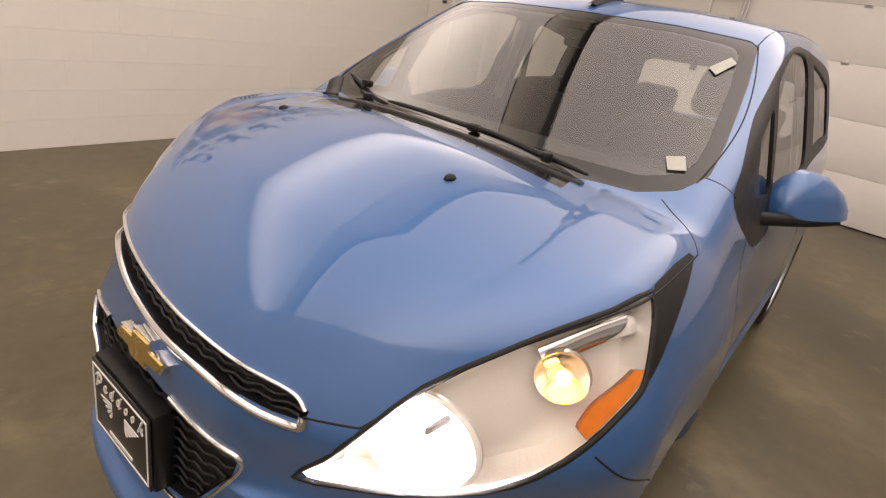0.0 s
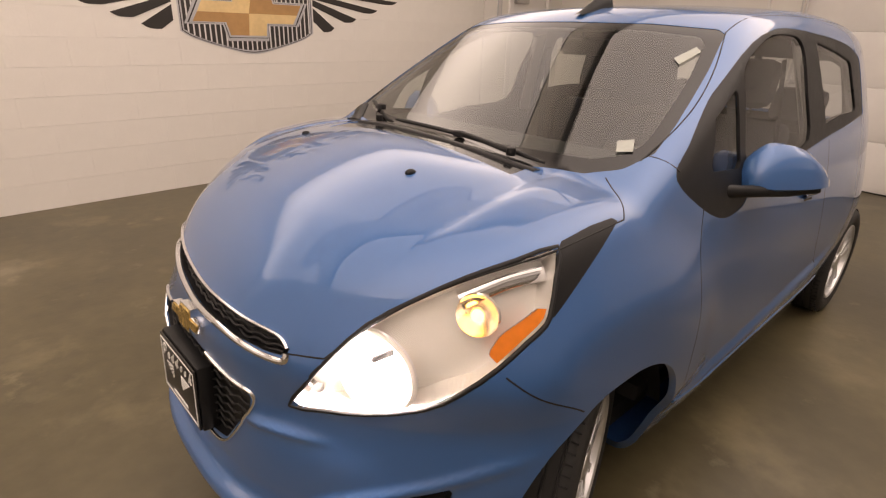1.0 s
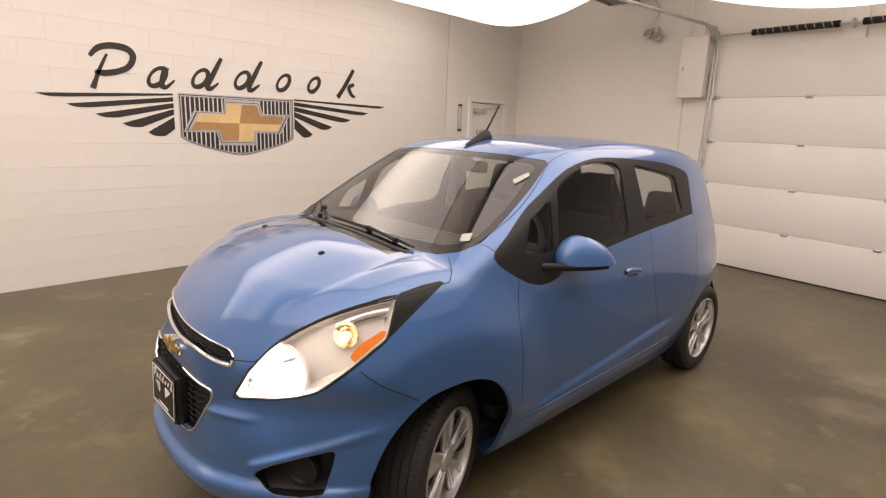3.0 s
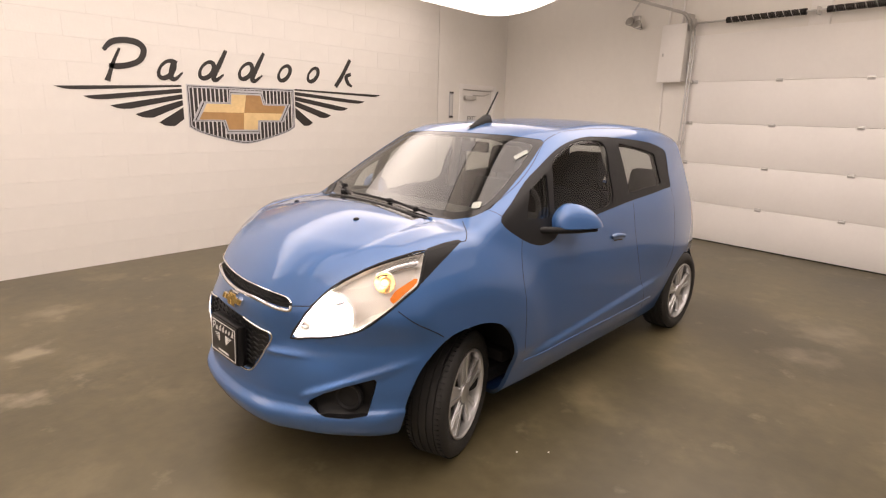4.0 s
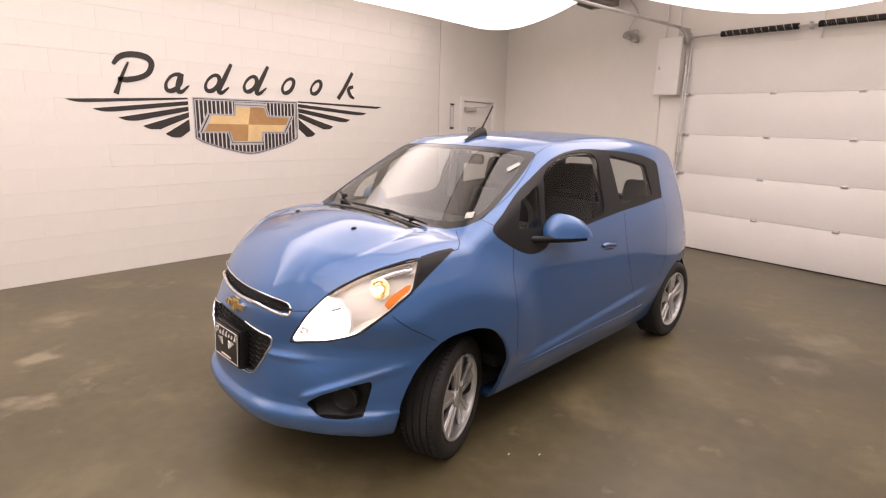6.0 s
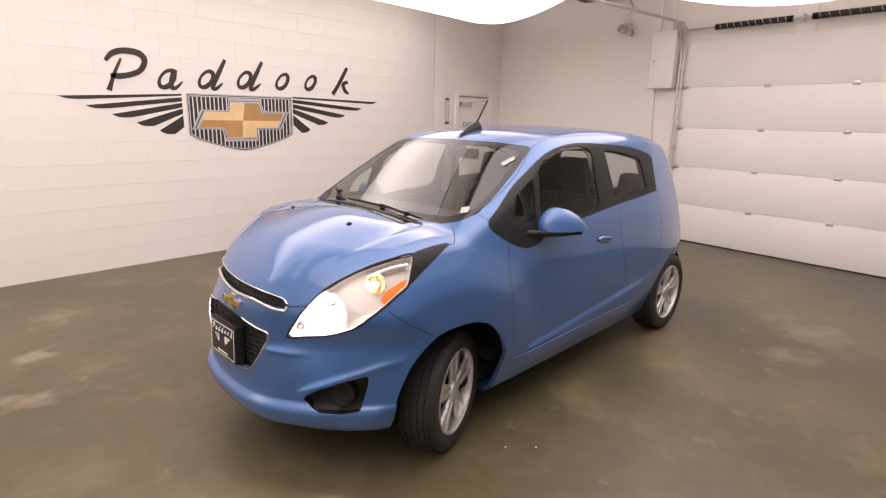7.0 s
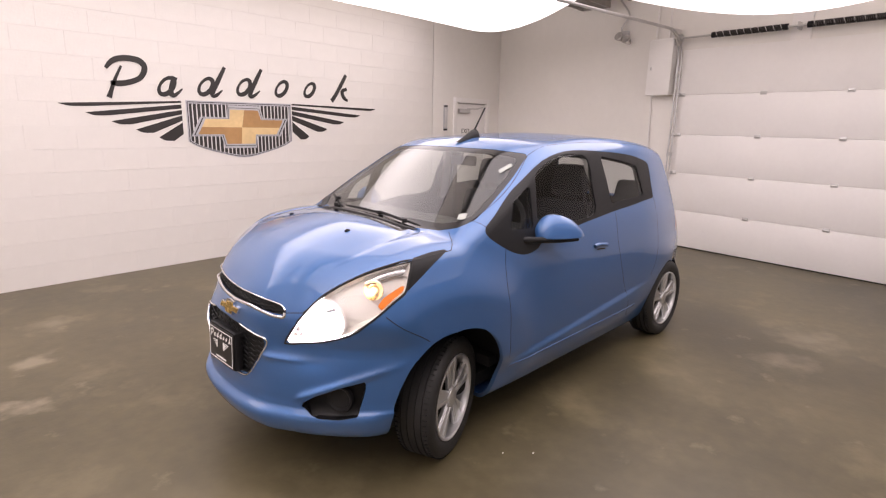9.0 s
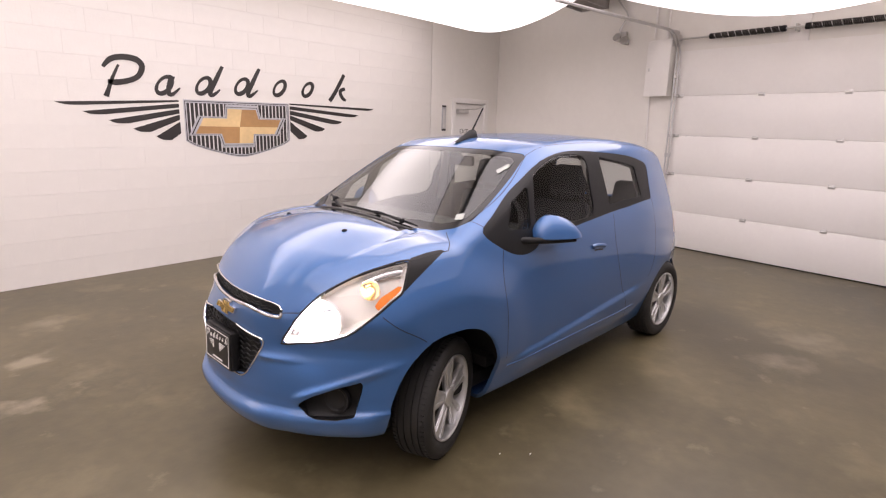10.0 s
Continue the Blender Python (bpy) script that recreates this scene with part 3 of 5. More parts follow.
def cut_body():
    """The body's surface, cut along the outlines into one patch for each."""
    p, quads = surface_net((-0.9, -0.85, 0.1), (3.0, 0.86, 1.56), 0.0125)
    g = grad(p)
    g /= np.linalg.norm(g, axis=1)[:, None]
    e = np.concatenate([quads[:, [0, 1]], quads[:, [1, 2]], quads[:, [2, 3]], quads[:, [3, 0]]])
    e = np.unique(np.sort(e, 1), axis=0)
    locked = np.zeros(len(p), bool)
    dist = {}
    for name, view, outline, where in REGIONS:
        poly, ok = np.array(outline, float), where(p, g)
        d = np.where(ok, inside_by(VIEWS[view](np.stack(lie(*p.T), 1)), poly), -1.0)
        on = np.zeros(len(p), bool)
        ee = e[ok[e].all(1) & (d[e[:, 0]] * d[e[:, 1]] < 0)]
        share = np.abs(d[ee[:, 0]]) / (np.abs(d[ee[:, 0]]) + np.abs(d[ee[:, 1]]))
        for (a, b), t in sorted(zip(map(tuple, ee), share), key=lambda q: min(q[1], 1 - q[1])):
            if on[a] or on[b]:
                continue
            first, second, s = (a, b, t) if t < 0.5 else (b, a, 1 - t)
            if locked[first]:
                first, second, s = second, first, 1 - s
                if locked[first]:
                    continue
            p[first] += (p[second] - p[first]) * s
            on[first] = True
        locked |= on
        d[on] = 0
        d[np.abs(d) < 1e-4] = 0
        dist[name] = d
    p = settle(p, 2)
    g = grad(p, 2.5e-3)
    g /= np.linalg.norm(g, axis=1)[:, None]
    one = np.zeros(len(quads), bool)
    two = np.zeros(len(quads), bool)
    for d in dist.values():
        z = d[quads] == 0
        two |= z[:, 1] & z[:, 3]
        one |= z[:, 0] & z[:, 2]
    swap = (two & ~one)[:, None]
    tris = np.concatenate([np.where(swap, quads[:, [0, 1, 3]], quads[:, [0, 1, 2]]), np.where(swap, quads[:, [1, 2, 3]], quads[:, [0, 2, 3]])])
    nrm = np.cross(p[tris[:, 1]] - p[tris[:, 0]], p[tris[:, 2]] - p[tris[:, 0]])
    flip = (nrm * g[tris].mean(1)).sum(1) < 0
    tris[flip] = tris[flip][:, ::-1]
    patch = np.full(len(tris), -1)
    for k, (name, *_) in enumerate(REGIONS):
        inn = (dist[name][tris].sum(1) > 0) & (patch < 0)
        patch[inn] = k
    return p, g, tris, patch


BP, BG, BT, BPATCH = cut_body()
PATCH = {name: k for k, (name, *_) in enumerate(REGIONS)}
MID = BP[BT].mean(1)


def patch_mesh(name, pick, material, parent, label="", offset=0.0, flip=False, rim=0.0, thick=0.0):
    """Part of the body's surface as a mesh; rim: how deep its edges turn inwards; thick: a second skin that far inside."""
    t = BT[pick]
    used, inv = np.unique(t, return_inverse=True)
    t = inv.reshape(-1, 3)
    p, g = BP[used] + offset * BG[used], BG[used].copy()
    if flip:
        t, g = t[:, ::-1], -g
    if rim or thick:
        e = np.concatenate([t[:, [0, 1]], t[:, [1, 2]], t[:, [2, 0]]])
        _, first, cnt = np.unique(np.sort(e, 1), axis=0, return_index=True, return_counts=True)
        edge = e[first[cnt == 1]]
        n = len(p)
        wall = np.concatenate([np.stack([edge[:, 1], edge[:, 0], edge[:, 0] + n], 1), np.stack([edge[:, 1], edge[:, 0] + n, edge[:, 1] + n], 1)])
        t = np.concatenate([t, t[:, ::-1] + n, wall]) if thick else np.concatenate([t, wall])
        p, g = np.concatenate([p, p - (thick or rim) * g]), np.concatenate([g, -g if thick else g])
    ob = mesh_object(name, p, t, material, True, g)
    return under(ob, parent, label)


def on_body(pts, lift=0.0, mirror=1):
    """Places in the nose's own axes, set onto the body's surface."""
    q = np.array(pts, float)
    q[:, 1] *= mirror
    p = settle(seat_on(*q.T), 6)
    g = grad(p)
    return p + lift * g / np.linalg.norm(g, axis=1)[:, None]


def ribbon(name, pts, material, parent, label="", width=0.005, height=0.0015, mirror=1, smooth=True, lift=0.0, placed=False):
    """A thin raised strip along a line on the body; placed: the line is in car axes."""
    c = curve_through(pts, 6, False) if smooth else np.array(pts, float)
    p = settle(c) if placed else on_body(c, lift, mirror)
    g = grad(p)
    g /= np.linalg.norm(g, axis=1)[:, None]
    d = np.gradient(p, axis=0)
    side = np.cross(d, g)
    side /= np.linalg.norm(side, axis=1)[:, None]
    ring = [p + side * width / 2 - g * 0.004, p + side * width / 2 + g * height * 0.6, p + g * height, p - side * width / 2 + g * height * 0.6, p - side * width / 2 - g * 0.004]
    n, verts, faces = len(p), np.concatenate(ring), []
    for a in range(4):
        for i in range(n - 1):
            faces.append((a * n + i, (a + 1) * n + i, (a + 1) * n + i + 1, a * n + i + 1))
    return under(mesh_object(name, verts, faces, material, True), parent, label)


car = tagged(new("car"), "small blue metallic hatchback parked on the floor, headlights on", "car")
car.matrix_world = CAR
is_ = lambda *names: np.isin(BPATCH, [PATCH[n] for n in names])
SKIN = BPATCH < 0
LEFT = MID[:, 1] < 0
patch_mesh("body_shell", SKIN, M_PAINT, car, "glossy blue metallic paint", rim=0.02)
patch_mesh("hood", is_("hood", "hood_middle"), M_PAINT, car, "glossy blue bonnet with a raised middle", rim=0.015)
patch_mesh("cabin_lining", (SKIN | is_("front_door", "rear_door", "window_band", "tail_lamp")) & (MID[:, 2] > 0.4) & (MID[:, 0] > 0.1) & ((MID[:, 0] > 0.45) | (MID[:, 2] > 0.8)), M_CABIN, car, "dark cabin lining", offset=-0.035, flip=True)
for side, sel in ((-1, LEFT), (1, ~LEFT)):
    surround = patch_mesh("window_surround", sel & is_("window_band"), M_TRIM, car, "black pillar trim", offset=-0.002, thick=0.02)
    for name in ("front_window", "quarter_light", "rear_window"):
        patch_mesh(name, sel & is_(name), M_GLASS, surround, "tinted side glass", offset=-0.007, rim=0.004)
    for name in ("front_door", "rear_door"):
        patch_mesh(name, sel & is_(name), M_PAINT, car, "glossy blue door", rim=0.02)
    patch_mesh("fog_recess", sel & is_("fog_recess"), M_TRIM, car, "black fog lamp recess", offset=-0.045)
    patch_mesh("tail_lamp", sel & is_("tail_lamp"), M_RED, car, "red tail lamp", thick=0.02)
    # headlamp: clear lens over a silver housing, dark tip, amber marker
    lamp = patch_mesh("headlight", sel & is_("lens", "amber_marker"), M_HOUSING, car, "lit headlight with a clear lens", offset=-0.05)
    patch_mesh("lens", sel & is_("lens"), M_CLEAR, lamp, "clear lens", offset=-0.002)
    patch_mesh("amber_marker", sel & is_("amber_marker"), M_AMBER, lamp, "amber side marker", thick=0.012)
    patch_mesh("tip", sel & is_("tip"), M_TRIM, lamp, "black lens tip", thick=0.01)
wind_ = patch_mesh("windscreen", is_("screen_clear"), M_SCREEN, car, "clear windscreen", offset=-0.002, rim=0.005)
patch_mesh("screen_border", is_("windscreen"), M_FRIT, wind_, "glossy black glass border", offset=-0.002, rim=0.005)
patch_mesh("rear_glass", is_("rear_glass"), M_GLASS, car, "tinted rear glass", offset=-0.002, rim=0.005)
GRILLE = patch_mesh("grille", is_("grille"), M_GRILLE, car, "black mesh grille", offset=-0.03)
LOWER = patch_mesh("lower_grille", is_("lower_grille"), M_GRILLE, car, "black lower grille", offset=-0.035)

# recess walls between the skin and what lies deeper
for name, depth, mat in (("grille", 0.032, M_TRIM), ("lower_grille", 0.037, M_TRIM), ("fog_recess", 0.047, M_TRIM), ("lens", 0.052, M_HOUSING)):
    for sel in ((LEFT, ~LEFT) if name in ("fog_recess", "lens") else (LEFT | ~LEFT,)):
        pick = sel & (is_("lens", "amber_marker") if name == "lens" else is_(name))
        t = BT[pick]
        e = np.concatenate([t[:, [0, 1]], t[:, [1, 2]], t[:, [2, 0]]])
        _, first, cnt = np.unique(np.sort(e, 1), axis=0, return_index=True, return_counts=True)
        edge = e[first[cnt == 1]]
        used, inv = np.unique(edge, return_inverse=True)
        inv, n = inv.reshape(-1, 2), len(used)
        inward = BP[np.unique(t)].mean(0) - BP[used]
        inward -= (inward * BG[used]).sum(1)[:, None] * BG[used]
        inward *= 0.003 / np.linalg.norm(inward, axis=1)[:, None]
        verts = np.concatenate([BP[used] + inward - 0.004 * BG[used], BP[used] + inward - depth * BG[used]])
        under(mesh_object("recess_wall", verts, [(a, b, b + n, a + n) for a, b in inv], mat), car)


def bars(outline, rows, name, parent, wave):
    """Wavy bars across an opening of the nose."""
    poly = np.array(outline, float)
    for z in rows:
        vs = np.arange(-0.44, 0.441, 0.011)
        ok = inside_by(np.stack([np.abs(vs), np.full(len(vs), z)], 1), poly) > 0.002
        if ok.sum() < 4:
            continue
        vs = vs[ok]
        zz = z + wave * np.sin(vs * math.tau / 0.05)
        nose = line(zz, NOSE) + 0.105 * (np.abs(vs) / 0.45) ** 2.6
        p = on_body(np.stack([nose, vs, zz], 1), -0.016)
        bm = bmesh.new()
        tube(bm, p, 0.0032, 6)
        part(name, bm, M_TRIM, parent)


OUT = {name: outline for name, _, outline, _ in REGIONS}
bars(OUT["grille"], np.arange(0.787, 0.85, 0.0115), "grille_bar", GRILLE, 0.003)
bars(OUT["lower_grille"], np.arange(0.50, 0.72, 0.022), "grille_bar", LOWER, 0.005)


def trim_round(name, run, width, label, height=0.006):
    """A bright strip along part of an opening's edge; run: (v, z) places from one side to the other."""
    c = curve_through(run, 6, False)
    nose = line(c[:, 1], NOSE) + 0.105 * (np.abs(c[:, 0]) / 0.45) ** 2.6
    ribbon(name, np.stack([nose, c[:, 0], c[:, 1]], 1), M_CHROME, car, label, width, height, smooth=False)


def both_sides(half):
    """A run of (v, z) from the middle outwards, continued on the other side."""
    return [(-v, z) for v, z in half[::-1]] + list(half)


half = [(v, z) for v, z in OUT["grille"] if v > 0.05]
far = max(range(len(half)), key=lambda k: half[k][0])
trim_round("grille_trim", both_sides([(v, z - 0.006) for v, z in half[: far + 1]]), 0.013, "chrome grille trim", height=0.007)
trim_round("grille_edge", both_sides([(v, z + 0.003) for v, z in half[far:][::-1]]), 0.006, "thin chrome edge")
half = [(v, z) for v, z in OUT["lower_grille"] if v > 0.05]
trim_round("lower_grille_trim", both_sides([(v + 0.003, z) for v, z in half]), 0.007, "thin chrome edge")

# seams between the panels, each a dark strip for the gap's shade
SEAMS = [
    [(-0.642, -0.42, 0.795), (-0.592, -0.494, 0.802)],
    [(0.099, -0.583, 1.046), (0.056, -0.65, 1.014), (0.009, -0.70, 0.99)],
    [(-0.592, -0.494, 0.802), (-0.525, -0.549, 0.868), (-0.446, -0.60, 0.918), (-0.365, -0.65, 0.953), (-0.281, -0.692, 0.975), (-0.19, -0.71, 0.983), (0.009, -0.70, 0.992)],
    [(-0.335, -0.735, 0.785), (-0.30, -0.75, 0.74), (-0.265, -0.762, 0.695), (-0.232, -0.767, 0.65)],
    [(0.32, -0.73, 0.966), (0.299, -0.754, 0.81), (0.297, -0.766, 0.64), (0.327, -0.746, 0.42)],
    [(1.405, -0.716, 1.03), (1.419, -0.745, 0.846), (1.52, -0.73, 0.6), (1.62, -0.72, 0.42), (1.66, -0.717, 0.31)],
    [(2.0, -0.68, 1.08), (2.02, -0.74, 0.8), (2.0, -0.75, 0.64), (1.94, -0.75, 0.54)],
    [(0.196, -0.626, 1.105), (0.234, -0.697, 1.071)],
    [(0.70, -0.53, 1.41), (0.95, -0.53, 1.452), (1.4, -0.54, 1.46), (1.9, -0.53, 1.42), (2.25, -0.49, 1.36)],
    [(0.17, -0.62, 1.10), (0.3, -0.625, 1.165), (0.42, -0.615, 1.23), (0.56, -0.58, 1.31), (0.70, -0.53, 1.41)],
]
for pts in SEAMS:
    for mirror in (1, -1):
        ribbon("seam", pts, M_GAP, car, "dark strip for the shade in a panel gap", 0.0034, 0.0004, mirror)
for mirror in (1, -1):
    ribbon("sill_edge", [(0.36, -0.742, 0.352), (0.7, -0.74, 0.36), (1.2, -0.735, 0.366), (1.75, -0.725, 0.372)], M_PAINT, car, "blue door sill edge", 0.012, 0.004, mirror)
# cowl and black band under the windscreen
ribbon("cowl", [(0.02, -0.44, 1.055), (-0.005, -0.3, 1.057), (-0.02, 0.0, 1.058), (-0.005, 0.3, 1.057), (0.03, 0.5, 1.055), (0.06, 0.55, 1.056)], M_TRIM, car, "black plastic cowl", 0.03, 0.003)


def tuck_in(bm, depth):
    """Keeps a lamp's inner parts behind its lens."""
    bm.verts.ensure_lookup_table()
    p = np.array([v.co for v in bm.verts])
    for _ in range(4):
        f, g = body(*p.T), grad(p)
        p = p - g * (np.maximum(f + depth, 0) / np.maximum((g * g).sum(1), 0.05))[:, None]
    for v, q in zip(bm.verts, p):
        v.co = q


def corner_place(c, z, mirror):
    """Car axes of places on the body that the corner view shows at c along and z up."""
    lo, hi = np.full(len(c), 0.3), np.full(len(c), 0.86)
    for _ in range(36):
        w = (lo + hi) / 2
        own = np.stack([c / 0.7071 - w, -w * mirror, z], 1)
        p = own.copy()
        for _ in range(12):
            p = p + own - np.stack(lie(*p.T), 1)
        out = body(*p.T) > 0
        lo, hi = np.where(out, lo, w), np.where(out, w, hi)
    return p


rim_line = curve_through(LENS, 2)
rim_line = np.concatenate([rim_line, rim_line[:2]])
# thin dark line along the lens outline
for mirror in (1, -1):
    ribbon("lens_edge_line", corner_place(rim_line[:, 0], rim_line[:, 1], mirror), M_GAP, car, "thin dark line round the lens", 0.008, 0.002, smooth=False, placed=True)


def lamp_unit(mirror):
    """Lit bowl, bulbs and rings inside the headlight."""
    unit = new("lamp_unit")
    unit.parent = car
    at = on_body([(-0.545, -0.57, 0.757), (-0.364, -0.686, 0.893), (-0.65, -0.441, 0.69)], -0.042, mirror)
    at[1] = on_body([(-0.364, -0.686, 0.893)], -0.024, mirror)[0]
    ways = ((-0.93, -0.30 * mirror, 0.02), (-0.85, -0.45 * mirror, 0.12), (-0.93, -0.3 * mirror, 0))
    for (c, way, r, mat, name, label) in ((at[0], ways[0], 0.083, M_BOWL, "low_beam_bowl", "bright silver reflector bowl"), (at[1], ways[1], 0.038, M_BOWL_AMBER, "indicator_bowl", "amber-lit reflector bowl"), (at[2], ways[2], 0.02, M_CHROME, "parking_lamp", "small clear parking lamp")):
        m = Matrix.Translation(c) @ Vector(way).to_track_quat("Z", "Y").to_matrix().to_4x4()
        bm = bmesh.new()
        lathe(bm, [(r * q, -0.055 * (1 - q * q) * r / 0.07) for q in (0.02, 0.2, 0.4, 0.6, 0.8, 0.93, 1.0)] + [(r * 1.05, 0.004), (r * 1.08, -0.004)], m, 40)
        tuck_in(bm, 0.014)
        part(name, bm, mat, unit, label)
    for c, way, r, mat, name in ((at[0], ways[0], 0.017, M_BULB, "low_beam_bulb"), (at[1], ways[1], 0.012, M_BULB_AMBER, "indicator_bulb")):
        bm = bmesh.new()
        bmesh.ops.create_uvsphere(bm, u_segments=20, v_segments=12, radius=r, matrix=Matrix.Translation(Vector(c) + (0.022 if r > 0.015 else 0.004) * Vector(way)))
        tuck_in(bm, 0.010)
        part(name, bm, mat, unit, "glowing bulb")
    for c, way, r, mat, name, label in ((at[0], ways[0], 0.086, M_HOUSING, "bezel_ring", "silver bezel ring"),):
        m = Matrix.Translation(c) @ Vector(way).to_track_quat("Z", "Y").to_matrix().to_4x4()
        bm = bmesh.new()
        tube(bm, [m @ Vector((r * math.cos(a), r * math.sin(a), 0.004)) for a in np.linspace(0, math.tau, 41)], 0.0045, 8)
        tuck_in(bm, 0.008)
        part(name, bm, mat, unit, label)
    # bright steps of the reflector behind and between the bowls
    ribbon("reflector_step", [(-0.39, -0.655, 0.925), (-0.30, -0.69, 0.955), (-0.215, -0.715, 0.955)], M_CHROME, unit, "bright chrome reflector step", 0.042, 0.002, mirror, lift=-0.03)
    bm = bmesh.new()
    box(bm, (0.05, 0.008, 0.012), tuple(at[0] + np.array([0.0, -0.02 * mirror, 0.045])), Matrix(), 0.002)
    tuck_in(bm, 0.012)
    part("glare_shield", bm, M_TRIM, unit, "dark glare shield")
    return unit


lamp_unit(1)
lamp_unit(-1)


def emblem_shape(w, h):
    """A cross with a long slanted bar, as a plain outline."""
    a, s = 0.2 * w, 0.09 * w
    return [(-w / 2, -0.22 * h), (-a - 0.02 * w, -0.22 * h), (-a + 0.01 * w, -h / 2), (a - 0.06 * w, -h / 2), (a - 0.05 * w, -0.22 * h), (w / 2 - s, -0.22 * h), (w / 2, 0.22 * h), (a + 0.02 * w, 0.22 * h), (a - 0.01 * w, h / 2), (-a + 0.06 * w, h / 2), (-a + 0.05 * w, 0.22 * h), (-w / 2 + s, 0.22 * h)]



def feather(side, k):
    """One black wing feather beside the shield, root at the shield, rounded towards its tip."""
    if side < 0:
        root, za, zb = 0.69, (1.727, 1.692, 1.637, 1.58, 1.508)[k], (1.709, 1.652, 1.592, 1.527, 1.39)[k]
        tip, low = (-0.402 + 0.211 * k, 1.664 - 0.077 * k), (-0.2 + 0.198 * k + (0.0 if k else 0.035), 1.644 - 0.081 * k)
    else:
        root, za, zb = 2.005, (1.753, 1.72, 1.668, 1.612, 1.54)[k], (1.735, 1.68, 1.62, 1.555, 1.42)[k]
        tip, low = (3.345 - 0.275 * k, 1.737 - 0.093 * k), (3.119 - 0.25 * k, 1.71 - 0.096 * k)
    near = (0.6 * tip[0] + 0.4 * low[0], 0.45 * tip[1] + 0.55 * low[1] - 0.012)
    return [(root, za), (root, zb)] + [tuple(q) for q in curve_through([low, near, tip], 5, False)]


def brush(bm, pts, widths, m, thick, closed=False):
    """A painted stroke of changing width along a smooth line."""
    c = curve_through(pts, 6, closed)
    d = np.roll(c, -1, 0) - np.roll(c, 1, 0) if closed else np.gradient(c, axis=0)
    n = np.stack([-d[:, 1], d[:, 0]], 1) / np.linalg.norm(d, axis=1)[:, None]
    w = np.interp(np.linspace(0, 1, len(c)), np.linspace(0, 1, len(widths)), widths)[:, None] / 2
    rows = [[bm.verts.new(m @ Vector((*q, h))) for q in side] for h in (0, thick) for side in (c + n * w, c - n * w)]
    k = len(c)
    for i in range(k if closed else k - 1):
        j = (i + 1) % k
        for a, b in ((0, 1), (3, 2), (1, 3), (2, 0)):
            bm.faces.new((rows[a][i], rows[a][j], rows[b][j], rows[b][i]))
    if not closed:
        for i in (0, -1):
            bm.faces.new([rows[a][i] for a in (0, 1, 3, 2)])


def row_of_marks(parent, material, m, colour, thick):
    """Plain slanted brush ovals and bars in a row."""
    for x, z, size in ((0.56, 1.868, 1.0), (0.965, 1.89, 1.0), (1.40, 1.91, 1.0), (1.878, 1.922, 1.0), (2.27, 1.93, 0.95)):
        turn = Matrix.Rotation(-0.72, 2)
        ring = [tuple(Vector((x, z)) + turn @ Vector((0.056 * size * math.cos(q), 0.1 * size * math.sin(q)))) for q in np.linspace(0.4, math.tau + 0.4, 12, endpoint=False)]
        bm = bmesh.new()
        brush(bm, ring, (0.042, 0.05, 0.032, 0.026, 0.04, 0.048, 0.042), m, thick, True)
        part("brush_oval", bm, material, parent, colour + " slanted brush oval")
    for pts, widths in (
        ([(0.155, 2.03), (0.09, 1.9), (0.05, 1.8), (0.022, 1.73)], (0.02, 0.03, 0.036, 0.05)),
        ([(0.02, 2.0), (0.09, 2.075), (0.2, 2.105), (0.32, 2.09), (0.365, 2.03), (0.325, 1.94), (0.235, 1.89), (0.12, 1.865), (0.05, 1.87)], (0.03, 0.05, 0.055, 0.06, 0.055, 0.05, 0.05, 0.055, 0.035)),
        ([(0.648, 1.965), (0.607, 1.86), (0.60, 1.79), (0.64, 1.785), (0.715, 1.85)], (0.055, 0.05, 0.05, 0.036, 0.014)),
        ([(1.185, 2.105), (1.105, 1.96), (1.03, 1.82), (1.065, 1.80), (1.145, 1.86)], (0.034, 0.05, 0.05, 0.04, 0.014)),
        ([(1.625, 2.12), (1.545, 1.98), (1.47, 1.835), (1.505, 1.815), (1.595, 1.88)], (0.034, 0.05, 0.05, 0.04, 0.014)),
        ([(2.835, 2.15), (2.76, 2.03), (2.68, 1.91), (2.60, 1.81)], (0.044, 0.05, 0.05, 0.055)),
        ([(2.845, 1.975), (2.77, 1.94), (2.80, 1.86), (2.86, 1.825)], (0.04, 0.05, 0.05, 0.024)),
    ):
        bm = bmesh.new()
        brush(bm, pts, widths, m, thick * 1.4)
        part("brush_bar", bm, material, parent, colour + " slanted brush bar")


# emblem and plate on the nose
c, = on_body([(-0.742, -0.07, 0.758)])
m = Matrix.Translation(c) @ Matrix(((0, 0, -1, 0), (-1, 0, 0, 0), (0, 1, 0, 0), (0, 0, 0, 1))) @ Matrix.Rotation(-0.1, 4, "X")
bm = bmesh.new()
plate(bm, [(x, y) for x, y in emblem_shape(0.18, 0.06)], 0.018, m)
badge = part("badge", bm, M_CHROME, car, "chrome cross-shaped badge")
bm = bmesh.new()
plate(bm, [(x * 0.88, y * 0.8) for x, y in emblem_shape(0.18, 0.06)], 0.021, m)
part("badge_face", bm, M_GOLD, badge, "gold badge face")

